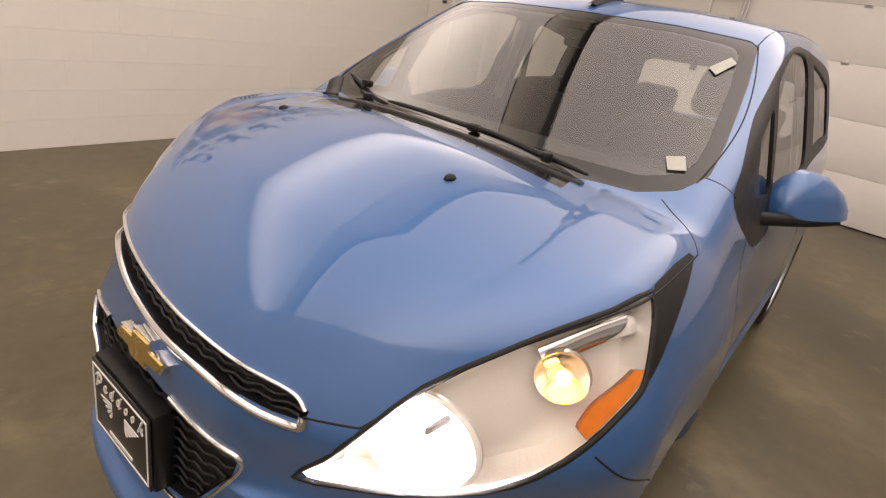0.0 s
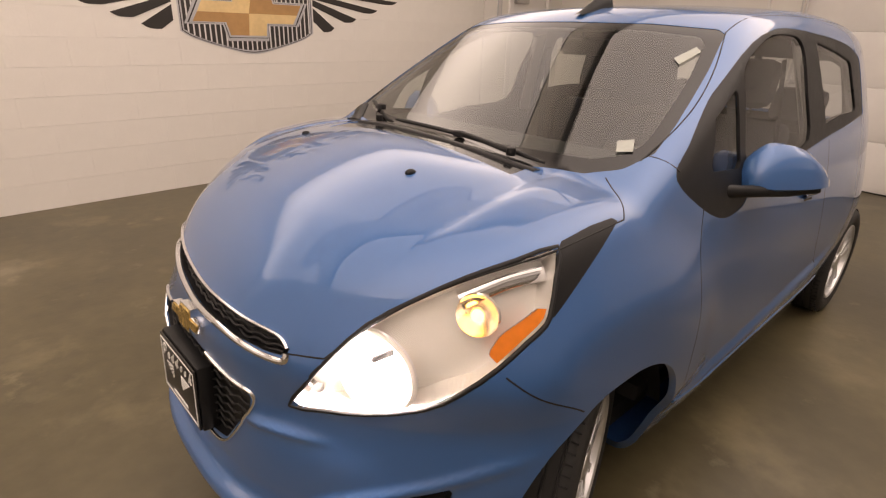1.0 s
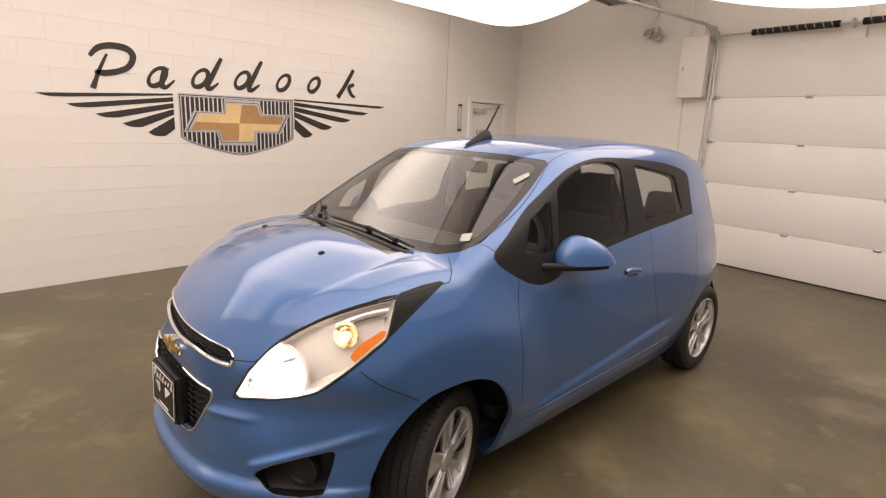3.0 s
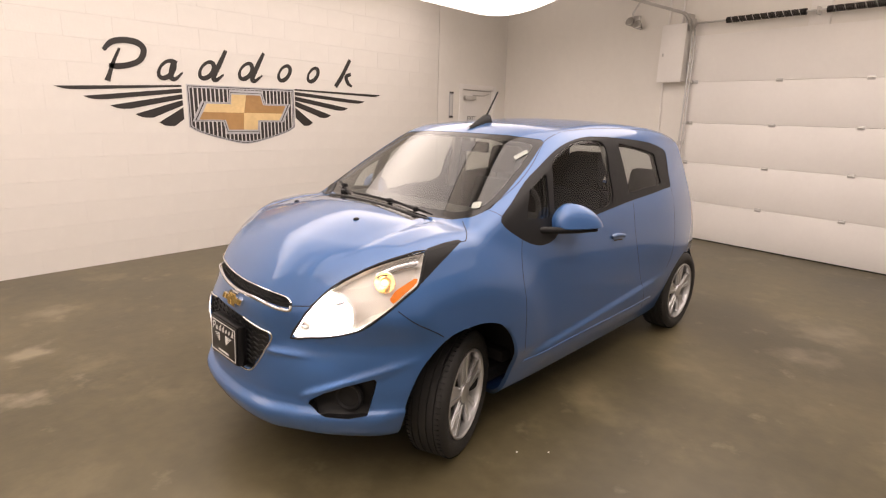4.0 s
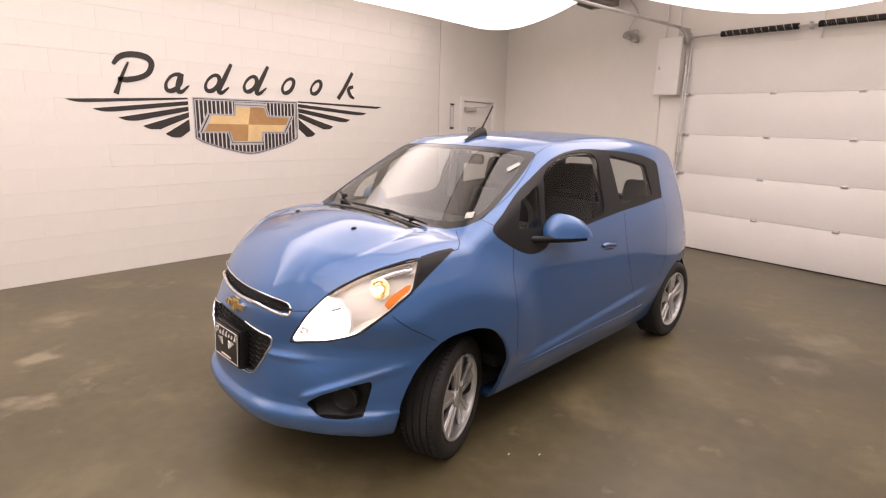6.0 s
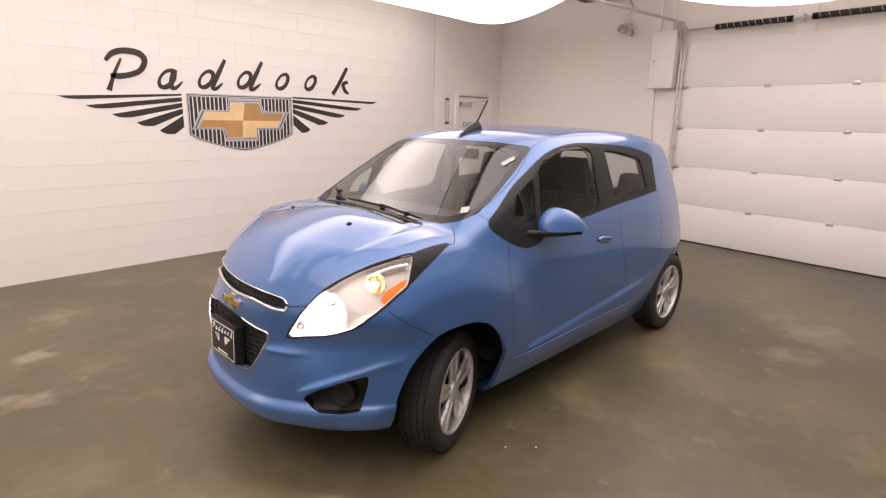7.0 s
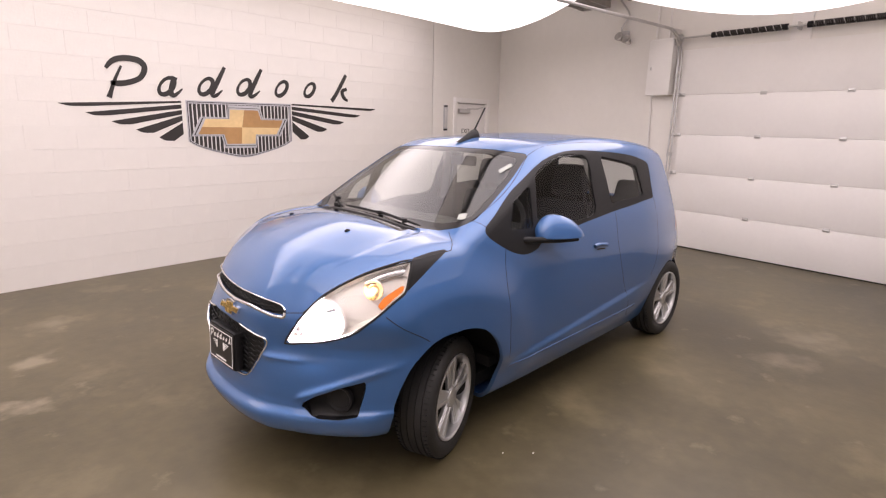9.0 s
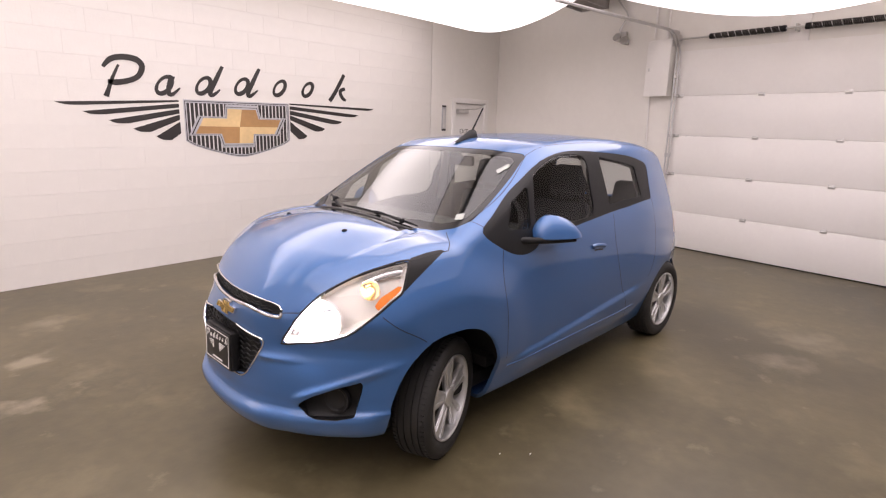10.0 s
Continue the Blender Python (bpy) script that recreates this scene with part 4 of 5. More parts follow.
pm = Matrix.Translation((-0.776, 0.003, 0.562)) @ Matrix(((0, 0, -1, 0), (-1, 0, 0, 0), (0, 1, 0, 0), (0, 0, 0, 1))) @ Matrix.Rotation(-0.04, 4, "X") @ Matrix.Diagonal((0.79, 1, 1, 1))
bm = bmesh.new()
box(bm, (0.31, 0.172, 0.04), (0, 0, -0.02), pm, 0.006)
holder = part("plate_holder", bm, M_TRIM, car, "black plate holder")
bm = bmesh.new()
box(bm, (0.30, 0.16, 0.004), (0, 0, 0.004), pm, 0.001)
card = part("dealer_plate", bm, M_BLACK, car, "black dealer plate with white bars")
bm = bmesh.new()
for x0, x1, y0, y1 in ((-0.14, 0.14, 0.068, 0.071), (-0.14, 0.14, -0.071, -0.068), (-0.143, -0.14, -0.071, 0.071), (0.14, 0.143, -0.071, 0.071)):
    box(bm, (x1 - x0, y1 - y0, 0.002), ((x0 + x1) / 2, (y0 + y1) / 2, 0.007), pm)
part("border", bm, M_WHITE, card)
mark = pm @ Matrix.Translation((-0.125, -0.125, 0.006)) @ Matrix.Diagonal((0.087, 0.0875, 1, 1))
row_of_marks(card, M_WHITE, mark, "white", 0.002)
for side in (-1, 1):
    for k in range(5):
        bm = bmesh.new()
        plate(bm, [(0.52 + 0.62 * x, z - 0.08) for x, z in feather(side, k)[:: -side]], 0.002, mark)
        part("white_bar", bm, M_WHITE, card)
bm = bmesh.new()
box(bm, (0.12, 0.007, 0.002), (0, -0.056, 0.007), pm)
part("white_bar", bm, M_WHITE, card)



def fog_insert(mirror):
    c, = on_body([(-0.56, -0.59, 0.41)], -0.035, mirror)
    m = Matrix.Translation(c) @ Vector((-0.85, -0.5 * mirror, 0.05)).to_track_quat("Z", "Y").to_matrix().to_4x4()
    bm = bmesh.new()
    lathe(bm, [(0.001, 0.004), (0.03, 0.006), (0.042, 0.008), (0.048, 0.016), (0.056, 0.016), (0.06, 0.0)], m, 32)
    part("fog_blank", bm, M_TRIM, car, "round black fog lamp blank")


fog_insert(1)
fog_insert(-1)

# washer jets, wipers, aerial, handles
for mirror in (1, -1):
    c, = on_body([(-0.272, -0.318, 1.05)], 0.0, mirror)
    bm = bmesh.new()
    bmesh.ops.create_uvsphere(bm, u_segments=12, v_segments=8, radius=0.011, matrix=Matrix.Translation(c) @ Matrix.Diagonal((1.3, 0.9, 0.8, 1)))
    part("washer_jet", bm, M_TRIM, car, "small black washer jet")


def wiper(pivot, bend, start, end):
    w = new("wiper")
    w.parent = car
    tagged(w, "black windscreen wiper")
    a, b = on_body([start, end], 0.014)
    pv, bd = on_body([pivot, bend], 0.016)
    mid = (a + b) / 2
    bm = bmesh.new()
    line_pts = on_body([tuple(np.array(start) + (np.array(end) - np.array(start)) * q) for q in np.linspace(0, 1, 14)], 0.010)
    tube(bm, line_pts, [0.003] + [0.0065] * 12 + [0.003], 8)
    part("blade", bm, M_TRIM, w)
    bm = bmesh.new()
    tube(bm, [pv, bd, (bd + mid) / 2 + np.array([0, 0, 0.008]), mid + np.array([0, 0, 0.010])], [0.009, 0.007, 0.006, 0.005], 8)
    part("arm", bm, M_TRIM, w)
    bm = bmesh.new()
    box(bm, (0.022, 0.034, 0.02), tuple(mid + np.array([0, 0, 0.008])), None, 0.006)
    part("joint", bm, M_TRIM, w)
    bm = bmesh.new()
    cyl(bm, 0.013, 0.022, Matrix.Translation(tuple(pv)), 16, bevel=0.004)
    part("pivot_cap", bm, M_TRIM, w)


wiper((0.035, -0.33, 1.06), (0.04, -0.22, 1.065), (0.055, -0.43, 1.06), (0.055, 0.24, 1.075))
wiper((0.02, 0.30, 1.06), (0.07, 0.38, 1.075), (0.01, 0.2, 1.06), (0.17, 0.55, 1.10))
ribbon("cowl_corner", [(0.03, 0.5, 1.055), (0.09, 0.57, 1.07), (0.15, 0.62, 1.085)], M_TRIM, car, "black cowl corner", 0.05, 0.006)

bm = bmesh.new()
p, = on_body([(0.80, 0.0, 1.46)])
prof = [(-0.085, 0.0), (-0.06, 0.012), (0.0, 0.032), (0.05, 0.05), (0.085, 0.046), (0.09, 0.0)]
rings = [[bm.verts.new(Vector(p) + Vector((x, 0.032 * math.sin(k * math.pi / 8 - math.pi / 2) * (0.6 + 4 * (x + 0.1)) / 1.4, max(h, 0.004) * math.cos(k * math.pi / 8 - math.pi / 2) + 0.2 * x - 0.003))) for k in range(9)] for x, h in prof]
for q, s in zip(rings, rings[1:]):
    for k in range(8):
        bm.faces.new((q[k], q[k + 1], s[k + 1], s[k]))
aerial = part("aerial_base", bm, M_TRIM, car, "black aerial base")
bm = bmesh.new()
tube(bm, [Vector(p) + Vector((0.065, 0, 0.045)), Vector(p) + Vector((0.11, 0, 0.11)), Vector(p) + Vector((0.165, 0, 0.19))], [0.006, 0.005, 0.0045], 8)
part("aerial_whip", bm, M_TRIM, aerial)

for mirror in (1, -1):
    ribbon("door_handle", [(1.12, -0.743, 0.865), (1.17, -0.741, 0.869), (1.23, -0.743, 0.862), (1.265, -0.743, 0.855)], M_PAINT, car, "blue door handle", 0.022, 0.016, mirror)
    # recess shade below the handle, painted as a thin dark strip
    ribbon("handle_shade", [(1.15, -0.745, 0.842), (1.2, -0.745, 0.84), (1.25, -0.745, 0.834)], M_GAP, car, "dark strip for the shade in the handle recess", 0.008, 0.0008, mirror)


def door_mirror(mirror):
    w = new("door_mirror")
    w.parent = car
    tagged(w, "blue door mirror on a black foot")
    bm = bmesh.new()
    n, k = 20, 14
    # a shell that sweeps outwards and back to a rounded tip, flat below
    rings = []
    for i in range(n + 1):
        a = 0.015 + 0.97 * i / n
        top = 0.11 * (1 - (1 - min(a / 0.36, 1)) ** 2.2) ** 0.5 * (1 - max((a - 0.34) / 0.66, 0) ** 1.9) ** 0.72 + 0.005
        low = 0.016 * (1 - 0.6 * a)
        deep = 0.062 * (4 * a * (1 - a)) ** 0.45 + 0.012
        ring = []
        for j in range(k):
            th = j * math.tau / k
            y, zz = math.cos(th), math.sin(th)
            ring.append(bm.verts.new((0.512 + 0.228 * a - 0.53 * deep * y + 0.03, -0.748 - 0.140 * a - 0.85 * deep * y + 0.03, 0.996 + (top * zz if zz > 0 else low * zz))))
        rings.append(ring)
    for q, s in zip(rings, rings[1:]):
        for j in range(k):
            bm.faces.new((q[j], q[(j + 1) % k], s[(j + 1) % k], s[j]))
    bm.faces.new(rings[0])
    bm.faces.new(rings[-1][::-1])
    if mirror < 0:
        bmesh.ops.scale(bm, vec=(1, -1, 1), verts=bm.verts)
    part("mirror_cap", bm, M_PAINT, w, "blue mirror cap")
    bm = bmesh.new()
    tube(bm, [(0.43, -0.69 * mirror, 0.988), (0.50, -0.745 * mirror, 0.988), (0.62, -0.82 * mirror, 0.984), (0.71, -0.87 * mirror, 0.983)], [0.02, 0.017, 0.014, 0.008], 12)
    part("mirror_foot", bm, M_TRIM, w)
    bm = bmesh.new()
    box(bm, (0.12, 0.004, 0.05), (0, 0, 0), Matrix.Translation((0.66, -0.785 * mirror, 1.03)) @ Matrix.Rotation(-0.55 * mirror, 4, "Z"), 0.001)
    part("mirror_glass", bm, M_CHROME, w, "mirror glass")


door_mirror(1)
door_mirror(-1)


def wheel(u, v, steer, side):
    m = Matrix.Translation((u, v, 0.288)) @ Matrix.Rotation(steer, 4, "Z") @ Matrix.Rotation(math.pi / 2 * side, 4, "X")
    w = new("wheel")
    w.parent = car
    w.matrix_local = m
    bm = bmesh.new()
    prof = [(0.195, -0.08), (0.2, -0.07), (0.2, 0.06), (0.205, 0.08), (0.222, 0.09), (0.25, 0.093), (0.272, 0.086), (0.2835, 0.072)]
    for c in (0.05, 0.018, -0.018, -0.05):
        prof += [(0.288, c + 0.010), (0.288, c + 0.004), (0.281, c + 0.0025), (0.281, c - 0.0025), (0.288, c - 0.004), (0.288, c - 0.010)]
    prof += [(0.2835, -0.072), (0.272, -0.086), (0.25, -0.093), (0.222, -0.09)]
    lathe(bm, prof, Matrix(), 72, True)
    tyre = part("tyre", bm, M_RUBBER, w, "black tyre with four grooves")
    # the tread's cuts are not cut in: dark bars give their shade
    bm = bmesh.new()
    for k in range(72):
        for q in (-1, 1):
            box(bm, (0.004, 0.004, 0.022), (0.2865, 0, q * 0.066), Matrix.Rotation((k + 0.25 * q) * math.tau / 72, 4, "Z"))
    tagged(part("tread_pattern", bm, M_GAP, w, "dark bars for the shade in the tread cuts"), kind="stuff")
    bm = bmesh.new()
    lathe(bm, [(0.204, 0.078), (0.204, 0.086), (0.197, 0.088), (0.19, 0.082), (0.184, 0.05), (0.178, -0.06)], Matrix(), 64)
    rim = part("rim", bm, M_ALLOY, w, "silver alloy rim")
    for k in range(5):
        base = Matrix.Rotation(k * math.tau / 5 + 0.3, 4, "Z")
        bm = bmesh.new()
        plate(bm, [(0.03, -0.026), (0.10, -0.036), (0.194, -0.064), (0.196, 0.0), (0.194, 0.064), (0.10, 0.036), (0.03, 0.026)], 0.02, base @ Matrix.Translation((0, 0, 0.046)))
        bmesh.ops.bevel(bm, geom=list(bm.edges), offset=0.005, segments=2, affect="EDGES", profile=0.5)
        part("spoke", bm, M_ALLOY, w)
        for q in (-1, 1):
            bm = bmesh.new()
            plate(bm, [(0.05, q * 0.008), (0.05, q * 0.022), (0.19, q * 0.052), (0.19, q * 0.022)][::q], 0.009, base @ Matrix.Translation((0, 0, 0.064)))
            bmesh.ops.bevel(bm, geom=list(bm.edges), offset=0.003, segments=2, affect="EDGES", profile=0.5)
            part("spoke_rib", bm, M_ALLOY, w)
    bm = bmesh.new()
    cyl(bm, 0.046, 0.03, Matrix.Translation((0, 0, 0.062)), 28, bevel=0.006)
    part("hub_cap", bm, M_ALLOY, w)
    for k in range(4):
        bm = bmesh.new()
        cyl(bm, 0.007, 0.012, Matrix.Rotation(k * math.tau / 4, 4, "Z") @ Matrix.Translation((0.05, 0, 0.066)), 8)
        part("bolt", bm, M_STEEL, w)
    bm = bmesh.new()
    cyl(bm, 0.12, 0.02, Matrix.Translation((0, 0, 0.005)), 40)
    cyl(bm, 0.17, 0.03, Matrix.Translation((0, 0, -0.04)), 40)
    part("brake_disc", bm, M_GAP, w, "dark brake disc")
    return w


wheel(-0.014, -0.603, radians(20), 1)
wheel(2.3, -0.65, 0, 1)
wheel(-0.014, 0.603, radians(20), -1)
wheel(2.3, 0.65, 0, -1)
for u in (-0.02, 2.3):
    for s in (-1, 1):
        bm = bmesh.new()
        rings = [[bm.verts.new((u + (0.41 if u < 1 else 0.34) * math.cos(a), s * w_, 0.22 + (0.45 if u < 1 else 0.43) * math.sin(a))) for a in np.linspace(0.22, math.pi - 0.22, 24)] for w_ in (0.4, 0.69)]
        for k in range(23):
            bm.faces.new((rings[0][k], rings[0][k + 1], rings[1][k + 1], rings[1][k]))
        bm.faces.new(rings[0])
        part("wheel_well", bm, M_CABIN, car, "dark wheel well liner")

# cabin
def cabin():
    bm = bmesh.new()
    box(bm, (2.0, 1.30, 0.06), (1.3, 0, 0.36), None, 0.01)
    part("cabin_floor", bm, M_CABIN, car)
    bm = bmesh.new()
    prof = [(0.12, 0.95), (0.16, 1.0), (0.3, 1.035), (0.45, 1.04), (0.56, 1.015), (0.62, 0.95), (0.6, 0.76), (0.42, 0.74), (0.12, 0.78)]
    plate(bm, prof, 1.26, Matrix.Translation((0, 0.63, 0)) @ Matrix.Rotation(math.pi / 2, 4, "X"))
    bmesh.ops.bevel(bm, geom=list(bm.edges), offset=0.012, segments=2, affect="EDGES", profile=0.5)
    part("dashboard", bm, M_DASH, car, "dark grey dashboard")
    bm = bmesh.new()
    m = Matrix.Translation((0.72, -0.33, 0.98)) @ Matrix.Rotation(radians(-68), 4, "Y")
    ring = [m @ Vector((0.18 * math.cos(a), 0.18 * math.sin(a), 0)) for a in np.linspace(0, math.tau, 33)]
    tube(bm, ring, 0.015, 10)
    box(bm, (0.07, 0.33, 0.02), (0, 0, -0.01), m, 0.008)
    part("steering_wheel", bm, M_TRIM, car)
    for u, v, w, z0 in ((1.12, -0.33, 0.46, 0.385), (1.12, 0.33, 0.46, 0.385), (2.1, -0.3, 0.5, 0.22), (2.1, 0.3, 0.5, 0.22)):
        seat = new("seat")
        seat.parent = car
        tagged(seat, "dark grey cloth seat")
        bm = bmesh.new()
        box(bm, (0.5, w, 0.18), (u - 0.12, v, z0 + 0.06), None, 0.05)
        part("cushion", bm, M_SEAT, seat)
        bm = bmesh.new()
        m = Matrix.Translation((u + 0.2, v, z0 + 0.12)) @ Matrix.Rotation(radians(16), 4, "Y")
        box(bm, (0.14, w, 0.58), (0, 0, 0.29), m, 0.05)
        part("backrest", bm, M_SEAT, seat)
        bm = bmesh.new()
        box(bm, (0.10, 0.27, 0.20), (-0.02, 0, 0.72), m, 0.045)
        part("headrest", bm, M_SEAT, seat)
        for q in (-0.06, 0.06):
            bm = bmesh.new()
            cyl(bm, 0.006, 0.16, m @ Matrix.Translation((-0.01, q, 0.6)), 8)
            part("headrest_post", bm, M_TRIM, seat)
    for q in (-1, 1):
        bm = bmesh.new()
        box(bm, (0.075, 0.03, 0.42), (0, 0, 0), Matrix.Translation((1.27, q * 0.625, 1.19)) @ Matrix.Rotation(0.28 * q, 4, "X") @ Matrix.Rotation(-0.12, 4, "Y"), 0.012)
        part("pillar_trim", bm, M_PILLAR, car, "pale grey pillar trim")
        bm = bmesh.new()
        box(bm, (0.045, 0.004, 0.62), (0, 0, 0), Matrix.Translation((1.31, q * 0.565, 1.0)) @ Matrix.Rotation(0.1 * q, 4, "X") @ Matrix.Rotation(-0.12, 4, "Y"), 0.001)
        part("seat_belt", bm, M_SEAT, car, "dark seat belt")
    bm = bmesh.new()
    box(bm, (0.03, 0.2, 0.06), (0.78, 0.0, 1.33), Matrix(), 0.012)
    cyl(bm, 0.008, 0.06, Matrix.Translation((0.77, 0, 1.375)), 10)
    part("rear_view_mirror", bm, M_TRIM, car)
    for pts in ([(0.2, -0.53, 1.13), (0.222, -0.565, 1.138), (0.187, -0.587, 1.112), (0.168, -0.553, 1.108)], [(0.545, -0.462, 1.317), (0.612, -0.492, 1.35), (0.595, -0.515, 1.338), (0.525, -0.49, 1.303)]):
        p = on_body(pts, 0.0015)
        under(mesh_object("sticker", np.concatenate([p, p + np.array([0, 0, 0.0012])]), [(0, 1, 2, 3), (7, 6, 5, 4), (0, 4, 5, 1), (1, 5, 6, 2), (2, 6, 7, 3), (3, 7, 4, 0)], M_STICKER), wind_, "small pale windscreen sticker")


cabin()
bm = bmesh.new()
box(bm, (3.0, 1.2, 0.08), (1.12, 0, 0.255), None, 0.02)
part("underbody", bm, M_GAP, car, "dark underbody")


# ---- things of the room ----
def painted_blocks():
    """The block courses of the emblem wall, in running bond."""
    wall = bpy.data.objects["wall_north"]
    w, h = 0.398, 0.2085
    meshes = []
    for width in (w, w / 2):
        bm = bmesh.new()
        box(bm, (width - 0.0004, 0.016, h - 0.0010), (0, 0, 0), None, 0.0007)
        me = bpy.data.meshes.new("block")
        bm.to_mesh(me)
        bm.free()
        me.materials.append(M_WALL)
        meshes.append(me)
    rest = bmesh.new()
    for r in range(17):
        z = (r + 0.5) * h
        x = JOINT_X - 0.006
        first = r % 2
        while x > BACK_X:
            width = w / 2 if first else w
            c = (x - width / 2, WALL_Y + 0.008, z)
            if c[0] > -2.3 and z < CEIL_Z:
                ob = new("block", meshes[1 if first else 0])
                ob.location = c
                ob.parent = wall
            elif z < CEIL_Z:
                box(rest, (width - 0.0004, 0.016, h - 0.0010), c, None)
            first, x = 0, x - width
    ob = from_bm("far_blocks", rest, M_WALL, False)
    ob.parent = wall
    tagged(ob, "painted blocks past the camera's view", kind="stuff")


def wall_emblem():
    em = tagged(new("wall_emblem"), "black winged shield with gold cross painted on blocks", "wall emblem")
    em.location = (1.37, WALL_Y, 1.6)
    m = Matrix.Translation((-1.37, -0.001, -1.6)) @ Matrix(((1, 0, 0, 0), (0, 0, -1, 0), (0, 1, 0, 0), (0, 0, 0, 1)))
    for side in (-1, 1):
        for k in range(5):
            bm = bmesh.new()
            plate(bm, feather(side, k)[:: -side], 0.002, m)
            part("feather", bm, M_MARK, em, "black painted feather")

    def shield(g):
        x0, x1, zt, zs, zb = 0.735 + g, 1.995 - g, 1.738 - g, 1.31 + 0.4 * g, 1.125 + g
        mid = (x0 + x1) / 2
        bottom = curve_through([(x0, zs), (x0 + 0.1, zs - 0.055), (x0 + 0.35, zs - 0.13), (mid, zb), (x1 - 0.35, zs - 0.13), (x1 - 0.1, zs - 0.055), (x1, zs)], 5, False)
        return [(x0, zt)] + [tuple(q) for q in bottom] + [(x1, zt + 0.012)]

    for g, mat, t, name, lab in ((0.0, M_MARK_GREY, 0.002, "shield_border", "silver grey shield border"), (0.012, M_MARK, 0.003, "shield_line", "black line"), (0.02, M_MARK_GREY, 0.004, "shield_band", "silver grey band"), (0.032, M_MARK, 0.005, "shield_field", "black shield field")):
        bm = bmesh.new()
        plate(bm, shield(g), t, m)
        part(name, bm, mat, em, lab)
    inner = np.array(shield(0.034))
    x = 0.80
    while x < 1.955:
        zs = []
        for q, s in zip(inner, np.roll(inner, -1, 0)):
            if (q[0] > x) != (s[0] > x):
                zs.append(q[1] + (s[1] - q[1]) * (x - q[0]) / (s[0] - q[0]))
        bm = bmesh.new()
        plate(bm, [(x - 0.0065, min(zs)), (x + 0.0065, min(zs)), (x + 0.0065, max(zs)), (x - 0.0065, max(zs))], 0.006, m)
        part("stripe", bm, M_MARK_WHITE, em, "white pinstripe")
        x += 0.046
    for s, mat, t, name in ((1.0, M_MARK_GREY, 0.0075, "cross_border"), (0.955, M_MARK, 0.0085, "cross_line"), (0.93, M_MARK_GREY, 0.0095, "cross_band")):
        bm = bmesh.new()
        plate(bm, [(1.355 + x_ * s, 1.47 + y_ * (s - 0.06 * (s < 1))) for x_, y_ in emblem_shape(1.17, 0.47)], t, m)
        part(name, bm, mat, em)
    o = [(1.355 + x_ * 0.88, 1.47 + y_ * 0.8) for x_, y_ in emblem_shape(1.17, 0.47)]
    cx, cz = 1.345, 1.465
    quarters = (([o[11], o[10], o[9], ((o[8][0] + o[9][0]) / 2, o[8][1]), (cx, cz), ((o[0][0] + o[11][0]) / 2, cz)], M_MARK_GOLD), ([((o[8][0] + o[9][0]) / 2, o[8][1]), o[8], o[7], o[6], ((o[5][0] + o[6][0]) / 2, cz), (cx, cz)], M_MARK_BRONZE), ([(cx, cz), ((o[5][0] + o[6][0]) / 2, cz), o[5], o[4], o[3], ((o[2][0] + o[3][0]) / 2, o[2][1])], M_MARK_GOLD), ([((o[0][0] + o[11][0]) / 2, cz), (cx, cz), ((o[2][0] + o[3][0]) / 2, o[2][1]), o[2], o[1], o[0]], M_MARK_BRONZE))
    for pts, mat in quarters:
        bm = bmesh.new()
        plate(bm, pts, 0.0105, m)
        part("gold_quarter", bm, mat, em, "gold painted quarter")
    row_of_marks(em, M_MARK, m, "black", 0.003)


M_MARK = plain("matt_black_vinyl", (0.025, 0.021, 0.019), 0.5, var=0.2, scale=8)
M_MARK_GREY = plain("silver_vinyl", (0.46, 0.46, 0.48), 0.4, var=0.15, scale=6)
M_MARK_WHITE = plain("white_vinyl", (0.66, 0.65, 0.64), 0.5, var=0.05, scale=9)
M_MARK_GOLD = plain("pale_gold_vinyl", (0.72, 0.52, 0.26), 0.4, var=0.22, scale=2.5)
M_MARK_BRONZE = plain("bronze_vinyl", (0.42, 0.235, 0.095), 0.4, var=0.25, scale=2.5)
wall_emblem()


